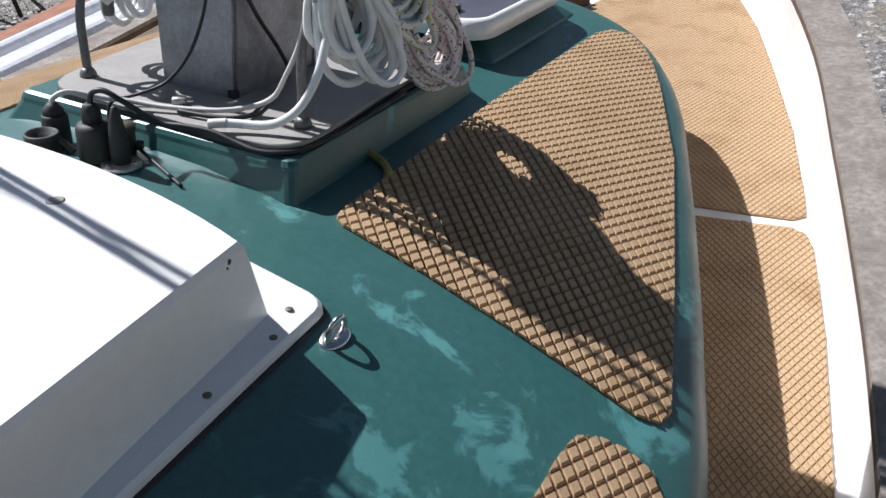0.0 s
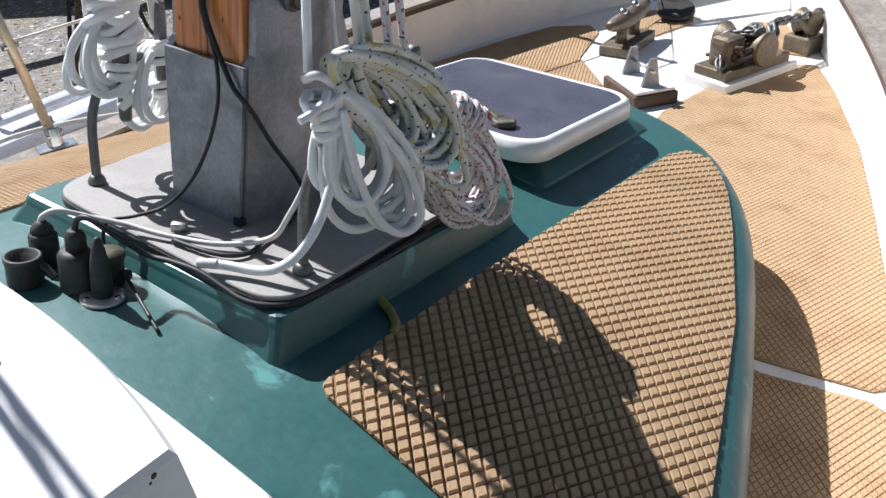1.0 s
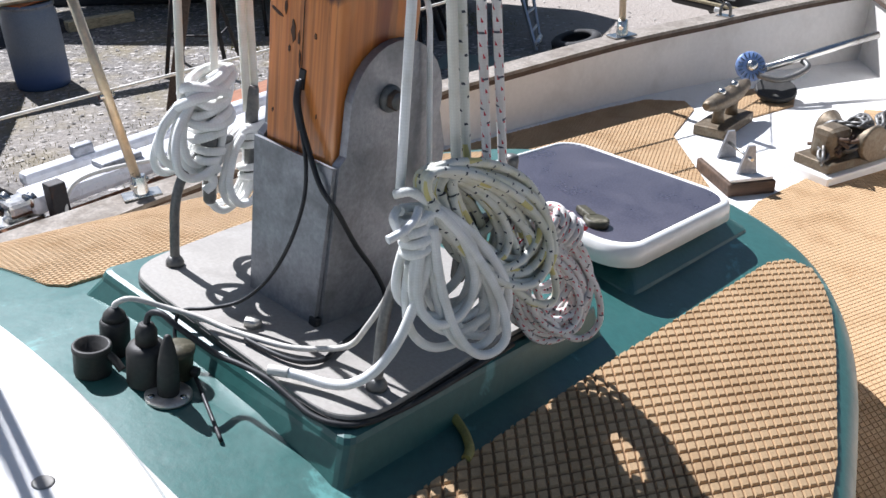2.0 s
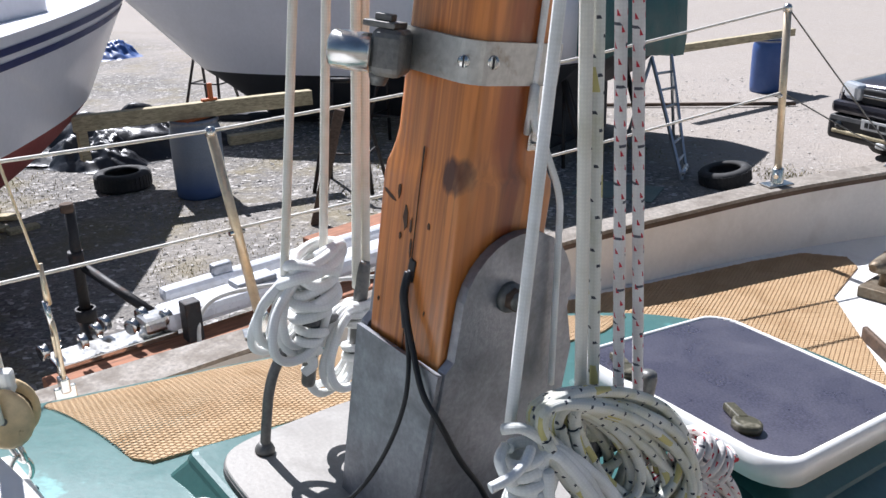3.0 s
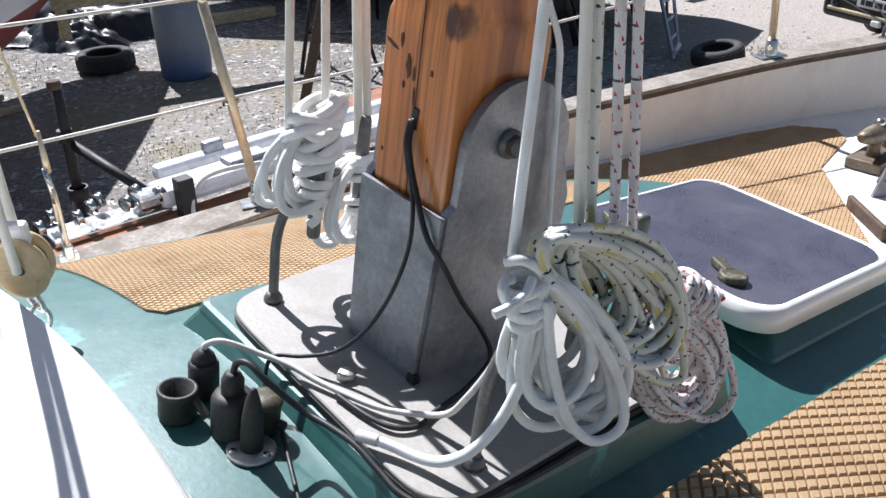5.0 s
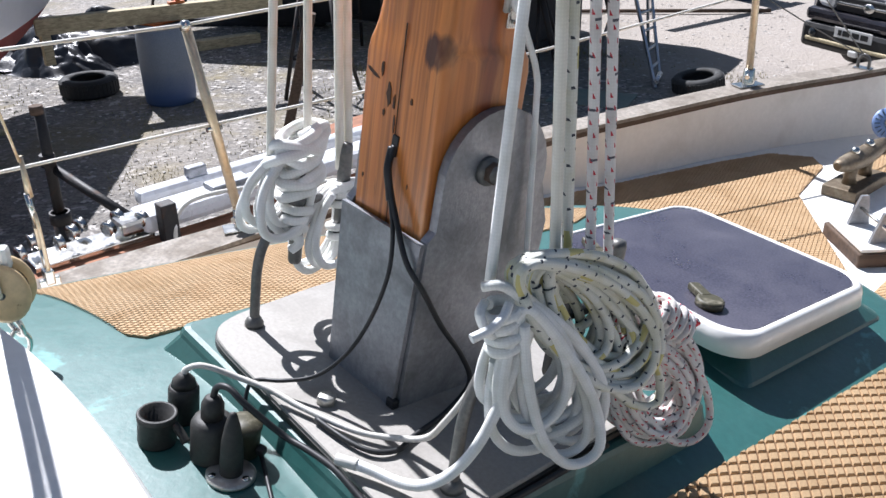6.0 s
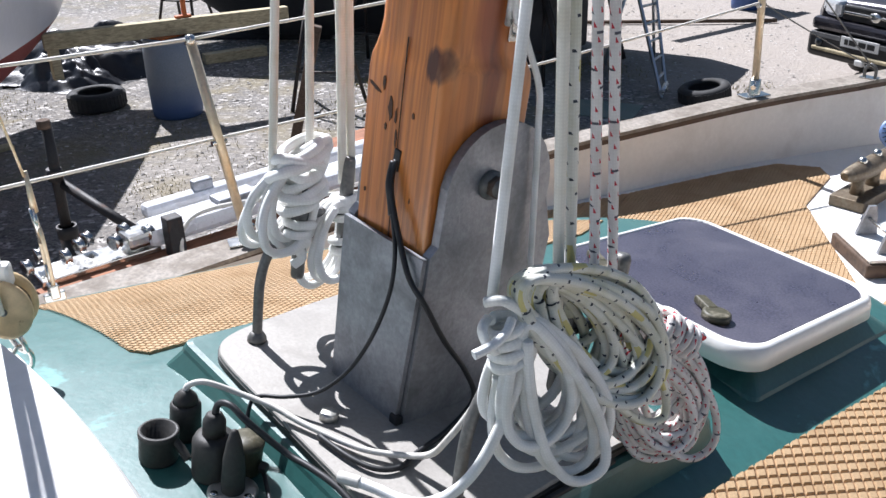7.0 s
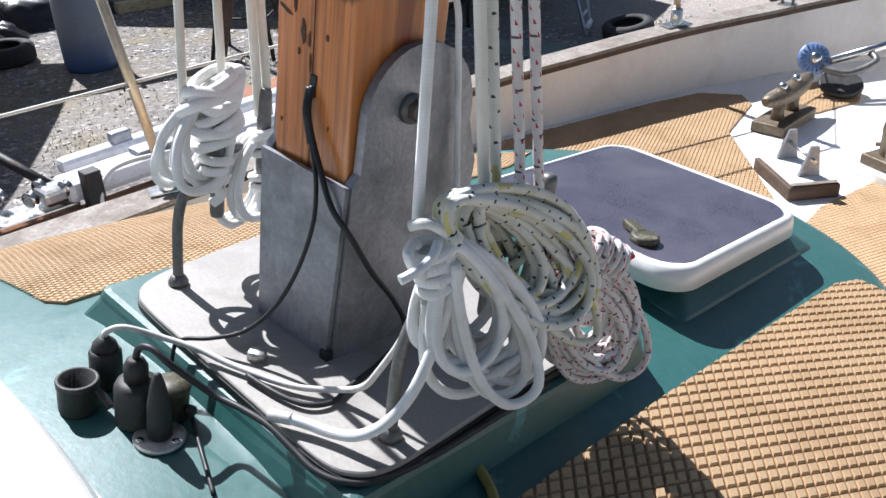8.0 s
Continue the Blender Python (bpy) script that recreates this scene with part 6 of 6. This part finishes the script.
# ---- parked pickup ----
CARPAINT = surface("dark_car_paint", (0.045, 0.042, 0.052), (0.07, 0.065, 0.075), 0.22, 0.5, 60, 3, 0.1, (0.5, 0.8), 0.0, 0.8)
CARBLACK = surface("black_bumper", (0.018, 0.018, 0.019), (0.035, 0.033, 0.03), 0.5, 0, 60, 5, 0.15, (0.5, 0.8), 0.0)
LAMP = surface("headlight_glass", (0.62, 0.64, 0.66), (0.45, 0.46, 0.48), 0.12, 0.3, 40, 12, 0.1, (0.5, 0.8), 0.0, 0.8)
GLASS = surface("dark_glass", (0.02, 0.025, 0.03), None, 0.06, 0, 40, 12, 0.1, bump=0.0)
PLATEW = surface("number_plate", (0.70, 0.70, 0.68), None, 0.4, 0, 40, 12, 0.03, bump=0.0)
car = yard("pickup_truck", "dark grey pickup parked on the gravel yard", "car", -3.72, 9.58, -15)
# local frame: y runs from the nose (0) back, x across


def cross(y, rows):
    return [(x, y, z) for x, z in rows]


body = []
for y, hw, zb, zh, zt in ((0.00, 0.78, 0.62, 0.95, 0.98), (0.06, 0.87, 0.52, 0.99, 1.03), (0.30, 0.91, 0.50, 1.02, 1.09), (1.15, 0.92, 0.50, 1.06, 1.16), (1.30, 0.92, 0.50, 1.06, 1.18), (5.0, 0.91, 0.55, 1.08, 1.16)):
    body.append([(-hw * 0.96, y, zb), (-hw, y, zb + 0.1), (-hw, y, zh - 0.12), (-hw * 0.95, y, zh), (-hw * 0.62, y, zt), (0.0, y, zt + 0.015), (hw * 0.62, y, zt), (hw * 0.95, y, zh), (hw, y, zh - 0.12), (hw, y, zb + 0.1), (hw * 0.96, y, zb)])
part("body", loft(body, smooth=True), CARPAINT, car)
cabl = [[(-0.78, 1.30, 1.14), (0.78, 1.30, 1.14), (0.80, 3.3, 1.12), (-0.80, 3.3, 1.12)], [(-0.62, 2.05, 1.74), (0.62, 2.05, 1.74), (0.62, 3.2, 1.74), (-0.62, 3.2, 1.74)]]
part("cab", loft(cabl), CARPAINT, car)
part("windscreen", loft([[(-0.70, 1.345, 1.19), (0.70, 1.345, 1.19), (0.70, 1.36, 1.19), (-0.70, 1.36, 1.19)], [(-0.58, 1.965, 1.69), (0.58, 1.965, 1.69), (0.58, 1.98, 1.69), (-0.58, 1.98, 1.69)]]), GLASS, car)
part("bumper", box((1.74, 0.20, 0.30), pose(0, 0.0, 0.50), 0.06), CARBLACK, car, "black front bumper")
part("upper_bumper", box((1.72, 0.16, 0.15), pose(0, 0.0, 0.735), 0.05), CARPAINT, car)
part("lower_lip", box((1.55, 0.06, 0.045), pose(0, -0.09, 0.46), 0.015), TIMBER, car, "dusty pale lower bumper edge")
gr = part("grille", box((0.92, 0.06, 0.17), pose(0, -0.005, 0.905), 0.02), CARBLACK, car)
part("grille_bar", box((0.90, 0.03, 0.03), pose(0, -0.035, 0.905), 0.008), CHROME, gr, "chrome grille bar")
part("emblem", lathe([(0.065, 0.0), (0.06, 0.012), (0.0, 0.016)], 24, pose(0, -0.05, 0.905, 90, 0, 0) @ Matrix.Diagonal((1.25, 0.85, 1, 1))), CHROME, gr, "plain oval chrome emblem")
for sx in (-1, 1):
    part("headlight", box((0.34, 0.16, 0.20), pose(sx * 0.64, 0.05, 0.925, 0, 0, sx * 18), 0.05), LAMP, car, "clear headlight")
    mr = part("mirror", box((0.20, 0.10, 0.16), pose(sx * 0.99, 1.55, 1.24), 0.04), CHROME, car, "chrome door mirror")
    part("fog_recess", lathe([(0.055, 0.0), (0.05, 0.015), (0.0, 0.015)], 16, pose(sx * 0.68, -0.10, 0.53, 90, 0, 0)), GLASS, car)
    for y in (0.95, 4.0):
        wm = pose(sx * 0.80, y, 0.36, 0, 90, 0)
        wheel = part("wheel", lathe([(0.20, -0.10), (0.33, -0.11), (0.36, -0.08), (0.36, 0.08), (0.33, 0.11), (0.20, 0.10)], 32, wm), TYRE, car, "black tyre")
        part("rim", lathe([(0.0, 0.07), (0.08, 0.09), (0.20, 0.075), (0.21, 0.10), (0.215, -0.05), (0.0, -0.05)], 24, wm), ALLOY, wheel, "alloy rim")
part("bonnet_scoop", box((0.42, 0.20, 0.05), pose(0, 0.85, 1.165), 0.02), CARBLACK, car)
npl = part("number_plate", box((0.52, 0.012, 0.115), pose(-0.10, -0.108, 0.60), 0.003), PLATEW, car, "white number plate")
for i, (x, w) in enumerate(((-0.28, 0.05), (-0.19, 0.10), (-0.06, 0.10), (0.06, 0.10))):
    part("mark_bar", box((w, 0.004, 0.06), pose(x, -0.116, 0.60)), CARBLACK, npl)
part("tow_eye", box((0.12, 0.06, 0.07), pose(-0.06, -0.10, 0.40), 0.015), PLATEW, car)

# ---- loose stones and grass of the yard ----
rng = random.Random(21)
verts, faces = [], []


def stone(x, y, r):
    k = len(verts)
    turn = rng.random() * 6.28
    sx, sy, sz = r * (0.7 + 0.6 * rng.random()), r * (0.7 + 0.6 * rng.random()), r * (0.22 + 0.25 * rng.random())
    for px, py, pz in ((1, 0, 0), (0, 1, 0), (-1, 0, 0), (0, -1, 0), (0.1, 0.1, 1)):
        qx, qy = px * sx, py * sy
        verts.append((x + qx * math.cos(turn) - qy * math.sin(turn), y + qx * math.sin(turn) + qy * math.cos(turn), GROUND + 0.01 + pz * sz + 0.2 * sz * rng.random()))
    faces.extend([(k, k + 1, k + 4), (k + 1, k + 2, k + 4), (k + 2, k + 3, k + 4), (k + 3, k, k + 4)])


for _ in range(7000):
    d = 3.5 + 14 * rng.random() ** 0.8
    a = radians(118 + 56 * rng.random())
    stone(0.7 + d * math.cos(a), -0.4 + d * math.sin(a), 0.008 + 0.020 * rng.random() ** 2)
me = bpy.data.meshes.new("loose_gravel")
me.from_pydata(verts, [], faces)
m_stone = bpy.data.materials.new("loose_stone")
t_, n_, l_, p_ = nodes_of(m_stone)
geo = n_.new("ShaderNodeNewGeometry")
l_.new(ramp(t_, geo.outputs["Random Per Island"], [(0.0, (0.16, 0.15, 0.14)), (0.5, (0.30, 0.28, 0.255)), (1.0, (0.58, 0.55, 0.51))]), p_.inputs["Base Color"])
p_.inputs["Roughness"].default_value = 0.9
me.materials.append(m_stone)
tagged(new("loose_gravel", me), "loose grey and pale stones scattered over the yard", "gravel", kind="stuff")

verts, faces = [], []
patches = [(-7.6, 5.0, 0.5), (-9.6, 5.9, 0.6), (-8.1, 3.0, 0.5), (-6.2, 3.4, 0.5), (-10.6, 1.9, 0.6), (-6.6, 2.4, 0.4), (-8.3, 5.9, 0.25), (-5.0, 4.2, 0.5), (-7.0, 8.6, 0.4), (-4.6, 9.0, 0.3)]
for gx_, gy_, gr_ in patches:
    for _ in range(420):
        x, y = gx_ + rng.gauss(0, gr_), gy_ + rng.gauss(0, gr_ * 0.6)
        h, w, a = 0.015 + 0.03 * rng.random(), 0.004 + 0.004 * rng.random(), rng.random() * 6.28
        k = len(verts)
        lx, ly = 0.05 * (rng.random() - 0.5), 0.05 * (rng.random() - 0.5)
        verts.extend([(x - w * math.cos(a), y - w * math.sin(a), GROUND - 0.01), (x + w * math.cos(a), y + w * math.sin(a), GROUND - 0.01), (x + lx, y + ly, GROUND + h)])
        faces.append((k, k + 1, k + 2))
me = bpy.data.meshes.new("dry_grass")
me.from_pydata(verts, [], faces)
m_grass = bpy.data.materials.new("dry_grass")
t_, n_, l_, p_ = nodes_of(m_grass)
geo = n_.new("ShaderNodeNewGeometry")
l_.new(ramp(t_, geo.outputs["Random Per Island"], [(0.0, (0.10, 0.13, 0.03)), (0.5, (0.26, 0.22, 0.09)), (1.0, (0.36, 0.29, 0.14))]), p_.inputs["Base Color"])
p_.inputs["Roughness"].default_value = 0.9
me.materials.append(m_grass)
tagged(new("dry_grass", me), "sparse tufts of dry yellow-green grass in the gravel", "grass", kind="stuff")
